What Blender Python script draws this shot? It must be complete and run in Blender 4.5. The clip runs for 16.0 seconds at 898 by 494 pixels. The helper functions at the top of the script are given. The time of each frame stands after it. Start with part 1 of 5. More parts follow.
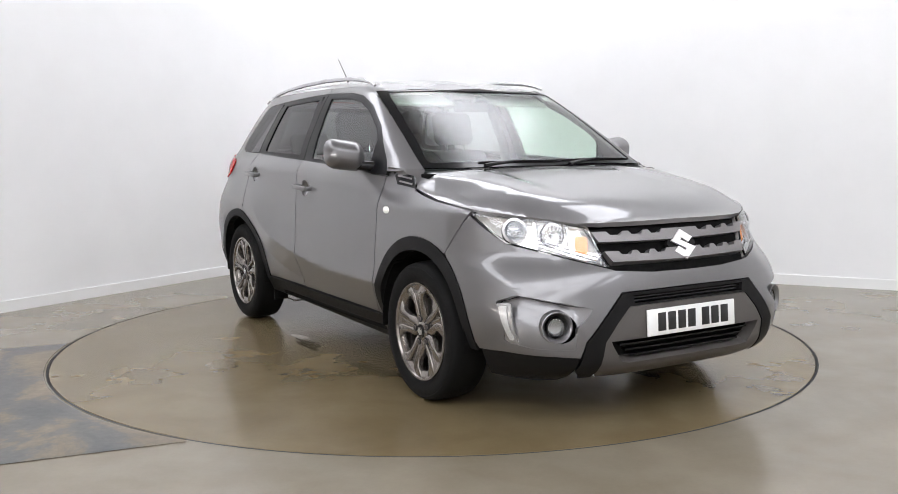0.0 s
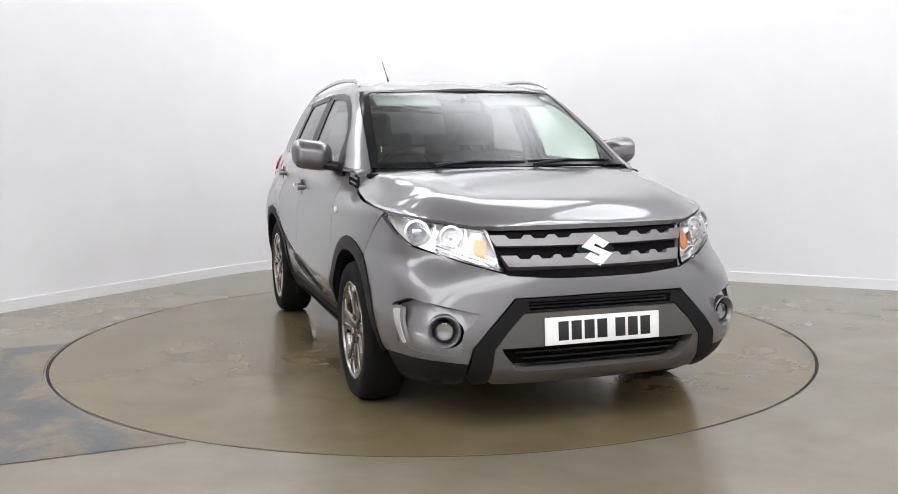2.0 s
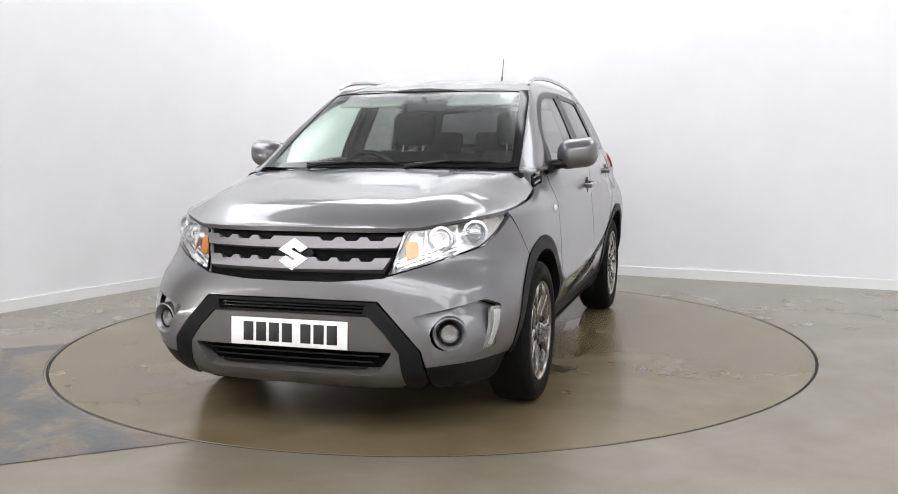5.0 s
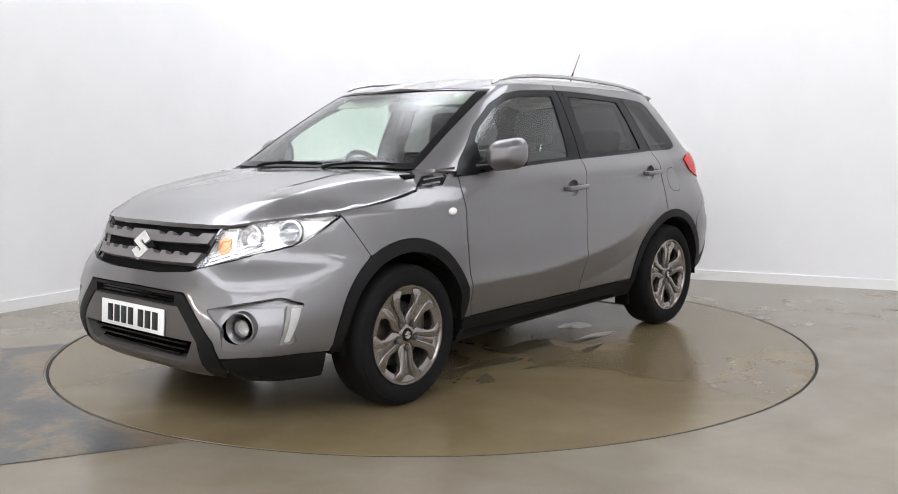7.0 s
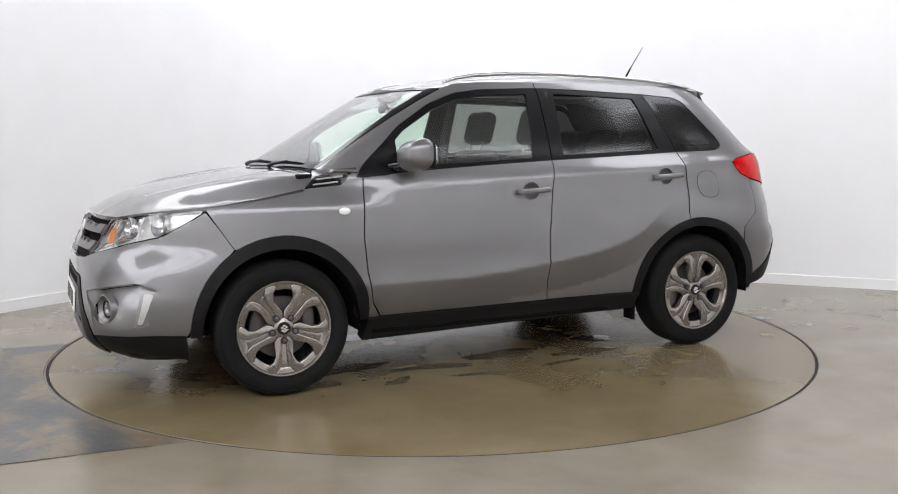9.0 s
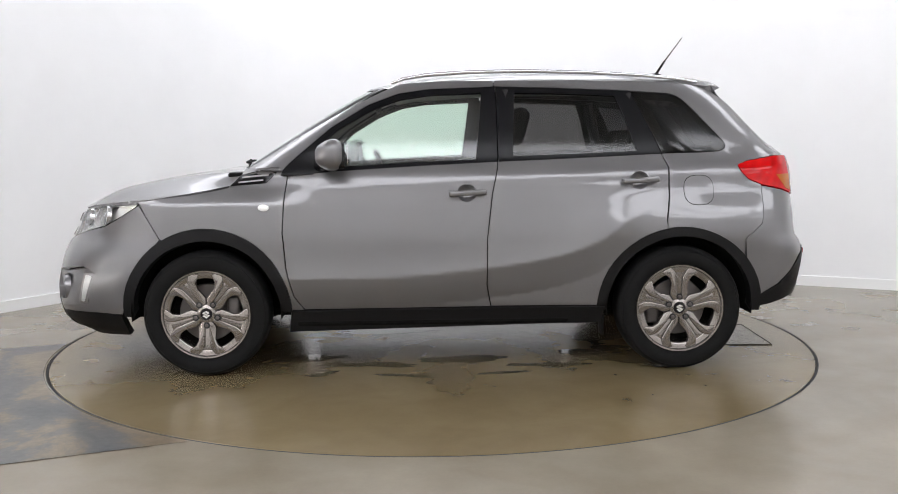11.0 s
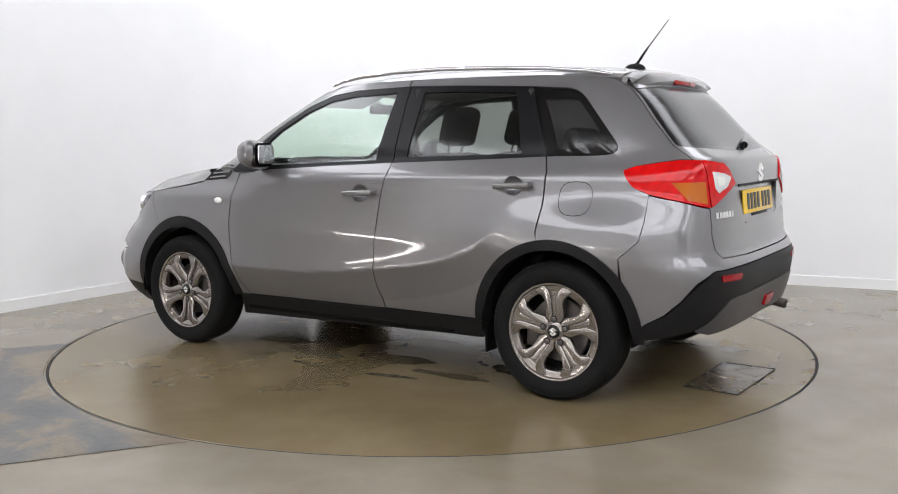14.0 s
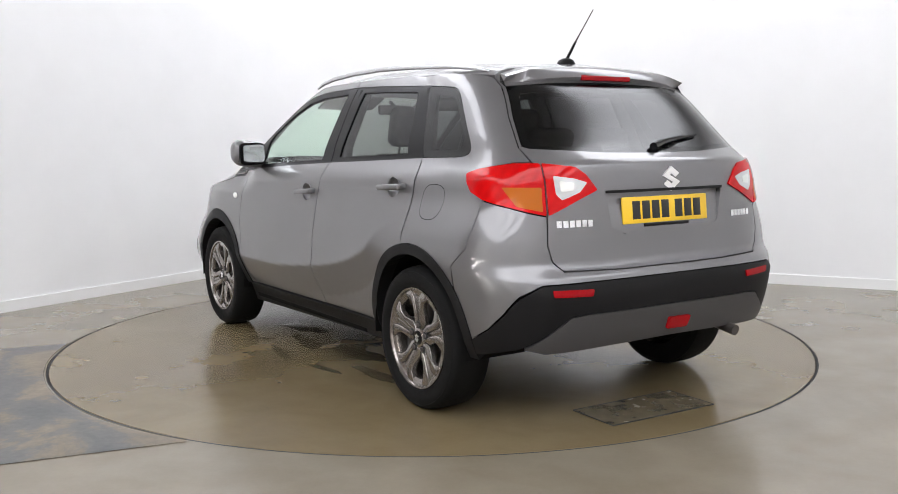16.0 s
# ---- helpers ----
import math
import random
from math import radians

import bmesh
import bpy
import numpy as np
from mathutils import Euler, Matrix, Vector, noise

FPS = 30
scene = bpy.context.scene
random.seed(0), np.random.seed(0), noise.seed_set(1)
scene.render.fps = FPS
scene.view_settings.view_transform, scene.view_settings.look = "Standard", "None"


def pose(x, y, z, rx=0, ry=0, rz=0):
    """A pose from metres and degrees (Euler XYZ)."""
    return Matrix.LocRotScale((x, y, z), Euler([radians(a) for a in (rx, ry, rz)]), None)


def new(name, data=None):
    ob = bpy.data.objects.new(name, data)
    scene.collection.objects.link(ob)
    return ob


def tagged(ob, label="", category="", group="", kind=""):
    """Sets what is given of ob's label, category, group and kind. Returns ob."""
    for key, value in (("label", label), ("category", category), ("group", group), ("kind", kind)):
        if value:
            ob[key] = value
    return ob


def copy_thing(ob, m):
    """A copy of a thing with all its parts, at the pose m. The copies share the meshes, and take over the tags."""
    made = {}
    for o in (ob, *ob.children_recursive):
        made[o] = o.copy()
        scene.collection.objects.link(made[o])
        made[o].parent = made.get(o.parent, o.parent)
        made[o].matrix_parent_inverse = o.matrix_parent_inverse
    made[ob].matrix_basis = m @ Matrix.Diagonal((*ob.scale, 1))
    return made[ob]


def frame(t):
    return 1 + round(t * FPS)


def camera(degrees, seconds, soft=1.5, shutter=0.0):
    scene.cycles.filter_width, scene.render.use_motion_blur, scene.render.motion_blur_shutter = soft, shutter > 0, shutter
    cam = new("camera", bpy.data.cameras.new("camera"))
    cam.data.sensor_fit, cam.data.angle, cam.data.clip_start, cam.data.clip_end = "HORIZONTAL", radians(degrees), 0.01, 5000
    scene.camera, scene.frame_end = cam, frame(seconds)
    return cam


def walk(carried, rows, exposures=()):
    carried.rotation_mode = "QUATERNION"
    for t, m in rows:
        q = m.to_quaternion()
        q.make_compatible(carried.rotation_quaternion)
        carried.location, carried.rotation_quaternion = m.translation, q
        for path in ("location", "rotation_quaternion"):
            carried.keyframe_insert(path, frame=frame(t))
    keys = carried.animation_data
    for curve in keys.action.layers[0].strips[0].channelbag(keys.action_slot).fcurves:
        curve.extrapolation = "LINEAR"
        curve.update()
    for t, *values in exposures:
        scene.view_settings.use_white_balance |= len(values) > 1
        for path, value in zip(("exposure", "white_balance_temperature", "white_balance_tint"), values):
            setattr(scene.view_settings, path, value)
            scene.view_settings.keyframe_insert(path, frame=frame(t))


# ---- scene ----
import mathutils.geometry

# ---- camera: it stands still on a tripod before the turntable ----
cam = camera(51.35, 16.0, soft=0.7)
CAM_POSE = Matrix.Translation((0.0, -5.831, 1.241)) @ Euler((0, 0, radians(-0.946))).to_matrix().to_4x4() @ Euler((radians(90 - 6.55), 0, 0)).to_matrix().to_4x4() @ Euler((0, 0, radians(-0.448))).to_matrix().to_4x4()
walk(cam, [(0.0, CAM_POSE), (16.0, CAM_POSE)])

# ---- world and exposure ----
world = bpy.data.worlds.new("world")
scene.world = world
world.use_nodes = True
world.node_tree.nodes["Background"].inputs[0].default_value = (0.9, 0.95, 1.0, 1)
world.node_tree.nodes["Background"].inputs[1].default_value = 0.05
scene.view_settings.exposure = 0.0
LAMP = 5.2          # glow of the ceiling tubes' diffusers


# ---- materials ----
def material(name, colour, rough=0.5, metal=0.0, coat=0.0, spec=0.5):
    m = bpy.data.materials.new(name)
    m.use_nodes = True
    b = m.node_tree.nodes["Principled BSDF"]
    b.inputs["Base Color"].default_value = (*colour, 1)
    b.inputs["Roughness"].default_value = rough
    b.inputs["Metallic"].default_value = metal
    b.inputs["Coat Weight"].default_value = coat
    b.inputs["Coat Roughness"].default_value = 0.06
    b.inputs["Specular IOR Level"].default_value = spec
    return m


def noise_node(m, scale, detail=4.0, rough=0.55):
    n = m.node_tree.nodes.new("ShaderNodeTexNoise")
    c = m.node_tree.nodes.new("ShaderNodeTexCoord")
    m.node_tree.links.new(c.outputs["Object"], n.inputs["Vector"])
    n.inputs["Scale"].default_value, n.inputs["Detail"].default_value, n.inputs["Roughness"].default_value = scale, detail, rough
    return n


def ramp(m, fac, stops):
    r = m.node_tree.nodes.new("ShaderNodeValToRGB")
    while len(r.color_ramp.elements) < len(stops):
        r.color_ramp.elements.new(0.5)
    for e, (p, c) in zip(r.color_ramp.elements, stops):
        e.position, e.color = p, (*c, 1)
    m.node_tree.links.new(fac, r.inputs["Fac"])
    return r


def mixed(m, fac, a, b, blend="MIX"):
    n = m.node_tree.nodes.new("ShaderNodeMix")
    n.data_type, n.blend_type = "RGBA", blend
    for socket, value in ((0, fac), (6, a), (7, b)):
        if isinstance(value, (int, float)):
            n.inputs[socket].default_value = value
        elif isinstance(value, tuple):
            n.inputs[socket].default_value = (*value, 1)
        else:
            m.node_tree.links.new(value, n.inputs[socket])
    return n.outputs[2]


def bump(m, height, strength, distance):
    n = m.node_tree.nodes.new("ShaderNodeBump")
    n.inputs["Strength"].default_value, n.inputs["Distance"].default_value = strength, distance
    m.node_tree.links.new(height, n.inputs["Height"])
    m.node_tree.links.new(n.outputs["Normal"], m.node_tree.nodes["Principled BSDF"].inputs["Normal"])


def grained(m, lo, hi, scale, rough=None, relief=0.0, depth=0.002):
    n = noise_node(m, scale, 6)
    b = m.node_tree.nodes["Principled BSDF"]
    m.node_tree.links.new(ramp(m, n.outputs["Fac"], [(0.3, lo), (0.7, hi)]).outputs["Color"], b.inputs["Base Color"])
    if rough:
        r = m.node_tree.nodes.new("ShaderNodeMapRange")
        r.inputs["From Min"].default_value, r.inputs["From Max"].default_value = 0.3, 0.7
        r.inputs["To Min"].default_value, r.inputs["To Max"].default_value = rough
        m.node_tree.links.new(n.outputs["Fac"], r.inputs["Value"])
        m.node_tree.links.new(r.outputs["Result"], b.inputs["Roughness"])
    if relief:
        bump(m, n.outputs["Fac"], relief, depth)
    return m


def glass(name, tint, gloss=1.0, straight=0.05, rough=0.05):
    """Tinted sheet glass: it lets light straight through and mirrors by its Fresnel gloss."""
    m = bpy.data.materials.new(name)
    m.use_nodes = True
    t = m.node_tree
    t.nodes.remove(t.nodes["Principled BSDF"])
    clear, shine, edge, power, gain, mix = (t.nodes.new(k) for k in ("ShaderNodeBsdfTransparent", "ShaderNodeBsdfGlossy", "ShaderNodeLayerWeight", "ShaderNodeMath", "ShaderNodeMath", "ShaderNodeMixShader"))
    clear.inputs["Color"].default_value = (*tint, 1)
    shine.inputs["Roughness"].default_value = rough
    shine.inputs["Color"].default_value = (gloss, gloss, gloss, 1)
    edge.inputs["Blend"].default_value = 0.5
    power.operation, power.inputs[1].default_value = "POWER", 5.0
    gain.operation, gain.inputs[1].default_value, gain.inputs[2].default_value = "MULTIPLY_ADD", 1.0 - straight, straight
    t.links.new(edge.outputs["Facing"], power.inputs[0])
    t.links.new(power.outputs[0], gain.inputs[0])
    t.links.new(gain.outputs[0], mix.inputs[0])
    t.links.new(clear.outputs[0], mix.inputs[1])
    t.links.new(shine.outputs[0], mix.inputs[2])
    t.links.new(mix.outputs[0], t.nodes["Material Output"].inputs["Surface"])
    return m


def paint_material():
    m = material("grey_metallic_paint", (0.15, 0.147, 0.15), 0.38, 0.55, 1.0)
    flake = noise_node(m, 900, 2)
    drift = noise_node(m, 3, 3)
    b = m.node_tree.nodes["Principled BSDF"]
    c = ramp(m, flake.outputs["Fac"], [(0.35, (0.138, 0.135, 0.137)), (0.7, (0.189, 0.186, 0.189))]).outputs["Color"]
    d = ramp(m, drift.outputs["Fac"], [(0.3, (0.94, 0.94, 0.94)), (0.7, (1, 1, 1))]).outputs["Color"]
    m.node_tree.links.new(mixed(m, 1.0, c, d, "MULTIPLY"), b.inputs["Base Color"])
    return m


def ribbed(m, lo, hi):
    """Lamp plastic over fine vertical optics."""
    c, w = m.node_tree.nodes.new("ShaderNodeTexCoord"), m.node_tree.nodes.new("ShaderNodeTexWave")
    w.bands_direction = "DIAGONAL"
    w.inputs["Scale"].default_value, w.inputs["Distortion"].default_value = 9.0, 0.6
    m.node_tree.links.new(c.outputs["Object"], w.inputs["Vector"])
    big = noise_node(m, 7, 2)
    f = mixed(m, 0.9, w.outputs["Color"], big.outputs["Color"])
    m.node_tree.links.new(ramp(m, f, [(0.3, lo), (0.7, hi)]).outputs["Color"], m.node_tree.nodes["Principled BSDF"].inputs["Base Color"])
    return m


PAINT = paint_material()
BLACK = grained(material("black_grained_plastic", (0.02, 0.02, 0.021), 0.5, spec=0.15), (0.006, 0.0058, 0.006), (0.011, 0.0106, 0.0108), 260, (0.42, 0.6), 0.25, 0.0006)
GLOSS_BLACK = material("gloss_black_trim", (0.006, 0.006, 0.007), 0.12, spec=0.3)
WINDOW_BLACK = material("black_window_trim", (0.004, 0.004, 0.005), 0.3, spec=0.2)
MATT = grained(material("matt_black_liner", (0.006, 0.006, 0.006), 0.85, spec=0.1), (0.003, 0.003, 0.003), (0.008, 0.0075, 0.007), 40)
SATIN = grained(material("satin_grey_plastic", (0.2, 0.19, 0.19), 0.4, 0.55), (0.19, 0.18, 0.182), (0.23, 0.22, 0.22), 300, (0.36, 0.46))
GREY_PLASTIC = grained(material("satin_taupe_plastic", (0.13, 0.12, 0.115), 0.42, 0.3), (0.085, 0.078, 0.074), (0.105, 0.097, 0.091), 300, (0.38, 0.48))
SKID_GREY = grained(material("dark_grey_plastic", (0.08, 0.075, 0.075), 0.45, 0.3), (0.050, 0.048, 0.049), (0.064, 0.061, 0.061), 300, (0.4, 0.5))
BADGE = material("bright_badge", (0.82, 0.81, 0.79), 0.32, 0.45, 0.6)
CHROME = material("chrome", (0.78, 0.78, 0.79), 0.2, 1.0)
SILVER = material("silver_anodised_bar", (0.62, 0.62, 0.63), 0.25, 0.9)
ALLOY = grained(material("alloy_wheel_lacquer", (0.4, 0.38, 0.37), 0.3, 0.8, 0.5), (0.21, 0.19, 0.174), (0.245, 0.223, 0.206), 350, (0.19, 0.24))
RUBBER = grained(material("tyre_rubber", (0.01, 0.01, 0.01), 0.7, spec=0.14), (0.004, 0.004, 0.004), (0.009, 0.0088, 0.0085), 60, (0.65, 0.85), 0.3, 0.001)
STEEL = material("brake_steel", (0.10, 0.09, 0.085), 0.45, 0.7)
GLASS = glass("windscreen_glass", (0.80, 0.92, 0.84), straight=0.095, rough=0.22)
TINT = glass("privacy_glass", (0.27, 0.268, 0.267), straight=0.04, rough=0.15)
DARK_TINT = glass("rear_privacy_glass", (0.09, 0.09, 0.096), straight=0.045, rough=0.18)
LENS = glass("clear_lamp_lens", (0.94, 0.95, 0.96))
RED = ribbed(material("red_lamp_plastic", (0.5, 0.004, 0.006), 0.12, 0.0, 0.08, 0.22), (0.36, 0.001, 0.002), (0.60, 0.003, 0.004))
DARK_RED = material("dark_red_lamp_plastic", (0.27, 0.003, 0.006), 0.2, 0.0, 0.0, 0.2)
AMBER_BOWL = material("amber_reflector", (0.72, 0.26, 0.06), 0.25, 0.3)
AMBER = material("amber_lamp_plastic", (0.40, 0.105, 0.008), 0.14, 0.0, 0.08, 0.22)
BOWL = material("lamp_reflector", (0.92, 0.905, 0.87), 0.17, 0.55)
DAY_LENS = grained(material("daytime_lamp_lens", (0.7, 0.7, 0.68), 0.25, 0.2, 0.6), (0.40, 0.40, 0.39), (0.52, 0.52, 0.51), 140)
REVERSE = material("clear_reversing_lens", (0.55, 0.55, 0.54), 0.18, 0.35, 0.6)
FOG_BOWL = material("fog_lamp_reflector", (0.36, 0.355, 0.35), 0.25, 0.7)
WHITE_PLASTIC = material("white_lamp_plastic", (0.8, 0.8, 0.78), 0.25)
PLATE_WHITE = material("white_plate", (0.78, 0.78, 0.76), 0.3)
PLATE_YELLOW = material("yellow_plate", (0.75, 0.48, 0.02), 0.3)
INK = material("black_lettering", (0.012, 0.012, 0.012), 0.4)
FABRIC = grained(material("dark_seat_fabric", (0.03, 0.03, 0.032), 0.9, spec=0.1), (0.018, 0.018, 0.019), (0.032, 0.032, 0.034), 60)
DASH = grained(material("dark_dashboard", (0.03, 0.03, 0.03), 0.7, spec=0.2), (0.024, 0.024, 0.025), (0.04, 0.04, 0.04), 150)
LINING = grained(material("pale_roof_lining", (0.5, 0.5, 0.48), 0.9), (0.47, 0.47, 0.45), (0.53, 0.53, 0.51), 120)
SEAM = material("dark_gap", (0.008, 0.008, 0.008), 0.8)


def floor_material(name, lo, hi, patchy, stain):
    m = material(name, lo, 0.3)
    big, fine, streak = noise_node(m, patchy, 5, 0.6), noise_node(m, 60, 4), noise_node(m, 2.2, 3, 0.5)
    streak.inputs["Distortion"].default_value = 0.6
    b = m.node_tree.nodes["Principled BSDF"]
    a = ramp(m, big.outputs["Fac"], [(0.3, lo), (0.7, hi)]).outputs["Color"]
    f = ramp(m, fine.outputs["Fac"], [(0.3, (0.965, 0.965, 0.965)), (0.7, (1, 1, 1))]).outputs["Color"]
    s = ramp(m, streak.outputs["Fac"], [(0.28, stain), (0.66, (1, 1, 1))]).outputs["Color"]
    m.node_tree.links.new(mixed(m, 1.0, mixed(m, 1.0, a, f, "MULTIPLY"), s, "MULTIPLY"), b.inputs["Base Color"])
    r = m.node_tree.nodes.new("ShaderNodeMapRange")
    r.inputs["From Min"].default_value, r.inputs["From Max"].default_value = 0.3, 0.7
    r.inputs["To Min"].default_value, r.inputs["To Max"].default_value = 0.19, 0.27
    m.node_tree.links.new(big.outputs["Fac"], r.inputs["Value"])
    m.node_tree.links.new(r.outputs["Result"], b.inputs["Roughness"])
    return m


FLOOR = floor_material("painted_concrete", (0.178, 0.154, 0.115), (0.232, 0.202, 0.156), 1.2, (0.9, 0.88, 0.85))
DISC = floor_material("turntable_coating", (0.152, 0.116, 0.062), (0.206, 0.162, 0.094), 0.9, (0.80, 0.77, 0.70))
WALL = grained(material("white_wall_paint", (0.8, 0.8, 0.8), 0.7), (0.80, 0.80, 0.80), (0.83, 0.83, 0.83), 2.5)
# pale tone of the added walls that throw light back onto the car
BACK_WALL = grained(material("pale_unseen_wall", (0.3, 0.29, 0.28), 0.8), (0.76, 0.75, 0.73), (0.81, 0.80, 0.78), 1.5)
# dark warm tone of an added wall that dims the car's west-facing paint
WEST_WALL = grained(material("dark_unseen_wall", (0.12, 0.12, 0.12), 0.8), (0.15, 0.112, 0.085), (0.20, 0.155, 0.125), 1.5)
SKIRT = material("white_gloss_skirting", (0.82, 0.82, 0.81), 0.35)
CEILING = grained(material("ceiling_paint", (0.5, 0.5, 0.5), 0.8), (0.47, 0.47, 0.47), (0.53, 0.53, 0.53), 1.5)


def worn_patch_material():
    m = material("worn_bare_floor", (0.1, 0.1, 0.1), 0.3)
    a, f = noise_node(m, 2.2, 8, 0.65), noise_node(m, 30, 5)
    a.inputs["Distortion"].default_value = 0.8
    c = ramp(m, a.outputs["Fac"], [(0.36, (0.062, 0.064, 0.069)), (0.47, (0.095, 0.092, 0.090)), (0.53, (0.165, 0.128, 0.085)), (0.66, (0.225, 0.175, 0.115))]).outputs["Color"]
    d = ramp(m, f.outputs["Fac"], [(0.3, (0.75, 0.75, 0.75)), (0.7, (1.1, 1.1, 1.1))]).outputs["Color"]
    m.node_tree.links.new(mixed(m, 1.0, c, d, "MULTIPLY"), m.node_tree.nodes["Principled BSDF"].inputs["Base Color"])
    bump(m, a.outputs["Fac"], 0.2, 0.004)
    return m


WORN = worn_patch_material()


def glowing(name, colour, strength):
    m = material(name, (0.8, 0.8, 0.8), 0.5)
    b = m.node_tree.nodes["Principled BSDF"]
    b.inputs["Emission Color"].default_value = (*colour, 1)
    b.inputs["Emission Strength"].default_value = strength
    return m


TUBE = glowing("lamp_diffuser", (0.955, 0.97, 1.04), LAMP)
BARE_TUBE = glowing("bare_tube", (1.0, 0.97, 0.95), 45.0)


# ---- mesh helpers ----
def part(name, bm, mat, parent=None, label="", smooth=False):
    me = bpy.data.meshes.new(name)
    bm.normal_update()
    if smooth:
        for f in bm.faces:
            f.smooth = True
    bm.to_mesh(me)
    bm.free()
    me.materials.append(mat)
    ob = new(name, me)
    ob.parent = parent
    if label:
        tagged(ob, label)
    return ob


def smooth_by_angle(bm, degrees=35):
    for f in bm.faces:
        f.smooth = True
    for e in bm.edges:
        e.smooth = not (len(e.link_faces) == 2 and e.calc_face_angle(0) > radians(degrees))
    return bm


def box(x0, x1, y0, y1, z0, z1, bevel=0.0, segments=2):
    bm = bmesh.new()
    bmesh.ops.create_cube(bm, size=1)
    for v in bm.verts:
        v.co = Vector(((x0 + x1) / 2 + v.co.x * (x1 - x0), (y0 + y1) / 2 + v.co.y * (y1 - y0), (z0 + z1) / 2 + v.co.z * (z1 - z0)))
    if bevel:
        bmesh.ops.bevel(bm, geom=bm.edges[:], offset=bevel, segments=segments, affect="EDGES", profile=0.5)
        smooth_by_angle(bm, 50)
    return bm


def join(*meshes):
    out = bmesh.new()
    for bm in meshes:
        me = bpy.data.meshes.new("joined")
        bm.to_mesh(me)
        bm.free()
        out.from_mesh(me)
        bpy.data.meshes.remove(me)
    return out


def prism(outline, depth, bevel=0.0, segments=2):
    """An outline in x, y, raised along z by depth."""
    bm = bmesh.new()
    face = bm.faces.new([bm.verts.new((x, y, 0)) for x, y in outline])
    up = bmesh.ops.extrude_face_region(bm, geom=[face])
    for v in up["geom"]:
        if isinstance(v, bmesh.types.BMVert):
            v.co.z += depth
    bmesh.ops.recalc_face_normals(bm, faces=bm.faces[:])
    if bevel:
        top = [e for e in bm.edges if all(v.co.z > depth - 1e-6 for v in e.verts)]
        bmesh.ops.bevel(bm, geom=top, offset=bevel, segments=segments, affect="EDGES", profile=0.5)
    return smooth_by_angle(bm, 40)


def lathe(profile, steps=48):
    """Radius and height pairs turned about z."""
    bm = bmesh.new()
    rings = [[bm.verts.new((r * math.cos(2 * math.pi * k / steps), r * math.sin(2 * math.pi * k / steps), h)) for k in range(steps)] for r, h in profile]
    for a, b in zip(rings, rings[1:]):
        for k in range(steps):
            bm.faces.new((a[k], a[(k + 1) % steps], b[(k + 1) % steps], b[k]))
    bmesh.ops.remove_doubles(bm, verts=bm.verts[:], dist=1e-6)
    bmesh.ops.recalc_face_normals(bm, faces=bm.faces[:])
    return smooth_by_angle(bm, 40)


def tube(points, radius, steps=10):
    """A round rod through the points; radius may be a list."""
    radii = radius if isinstance(radius, list) else [radius] * len(points)
    points = [Vector(p) for p in points]
    bm, rings = bmesh.new(), []
    for i, p in enumerate(points):
        d = (points[min(i + 1, len(points) - 1)] - points[max(i - 1, 0)]).normalized()
        a = d.orthogonal().normalized() if i == 0 else (side - d * side.dot(d)).normalized()
        side = a
        b = d.cross(a)
        rings.append([bm.verts.new(p + radii[i] * (math.cos(2 * math.pi * k / steps) * a + math.sin(2 * math.pi * k / steps) * b)) for k in range(steps)])
    for r, s in zip(rings, rings[1:]):
        for k in range(steps):
            bm.faces.new((r[k], r[(k + 1) % steps], s[(k + 1) % steps], s[k]))
    bm.faces.new(rings[0][::-1])
    bm.faces.new(rings[-1])
    bmesh.ops.recalc_face_normals(bm, faces=bm.faces[:])
    return smooth_by_angle(bm, 50)


def moved(bm, m):
    bmesh.ops.transform(bm, matrix=m, verts=bm.verts[:])
    return bm


def curve(xs, ys):
    """A smooth curve through points, with no overshoot."""
    xs, ys = np.array(xs, float), np.array(ys, float)
    h, d = np.diff(xs), np.diff(ys) / np.diff(xs)
    m = np.zeros(len(xs))
    m[0], m[-1] = d[0], d[-1]
    for i in range(1, len(xs) - 1):
        if d[i - 1] * d[i] > 0:
            w1, w2 = 2 * h[i] + h[i - 1], h[i] + 2 * h[i - 1]
            m[i] = (w1 + w2) / (w1 / d[i - 1] + w2 / d[i])

    def f(x):
        x = min(max(x, xs[0]), xs[-1])
        i = min(max(int(np.searchsorted(xs, x)) - 1, 0), len(h) - 1)
        t = (x - xs[i]) / h[i]
        return float((2 * t**3 - 3 * t * t + 1) * ys[i] + (t**3 - 2 * t * t + t) * h[i] * m[i] + (3 * t * t - 2 * t**3) * ys[i + 1] + (t**3 - t * t) * h[i] * m[i + 1])
    return f


def step(a, b, x):
    t = min(max((x - a) / (b - a), 0.0), 1.0)
    return t * t * (3 - 2 * t)


# ---- the room ----
def wall_line():
    """The plan of the white walls: two straight runs and the rounded corner between them."""
    a, corner, b = Vector((-4.5, -0.965)), Vector((-1.162, 4.04)), Vector((7.6, -0.34))
    r = 1.6
    p, q = corner + (a - corner).normalized() * r, corner + (b - corner).normalized() * r
    pts = [a, a.lerp(p, 0.5)]
    for k in range(17):
        t = k / 16
        pts.append(p.lerp(corner, t).lerp(corner.lerp(q, t), t))
    return pts + [q.lerp(b, 0.5), b]


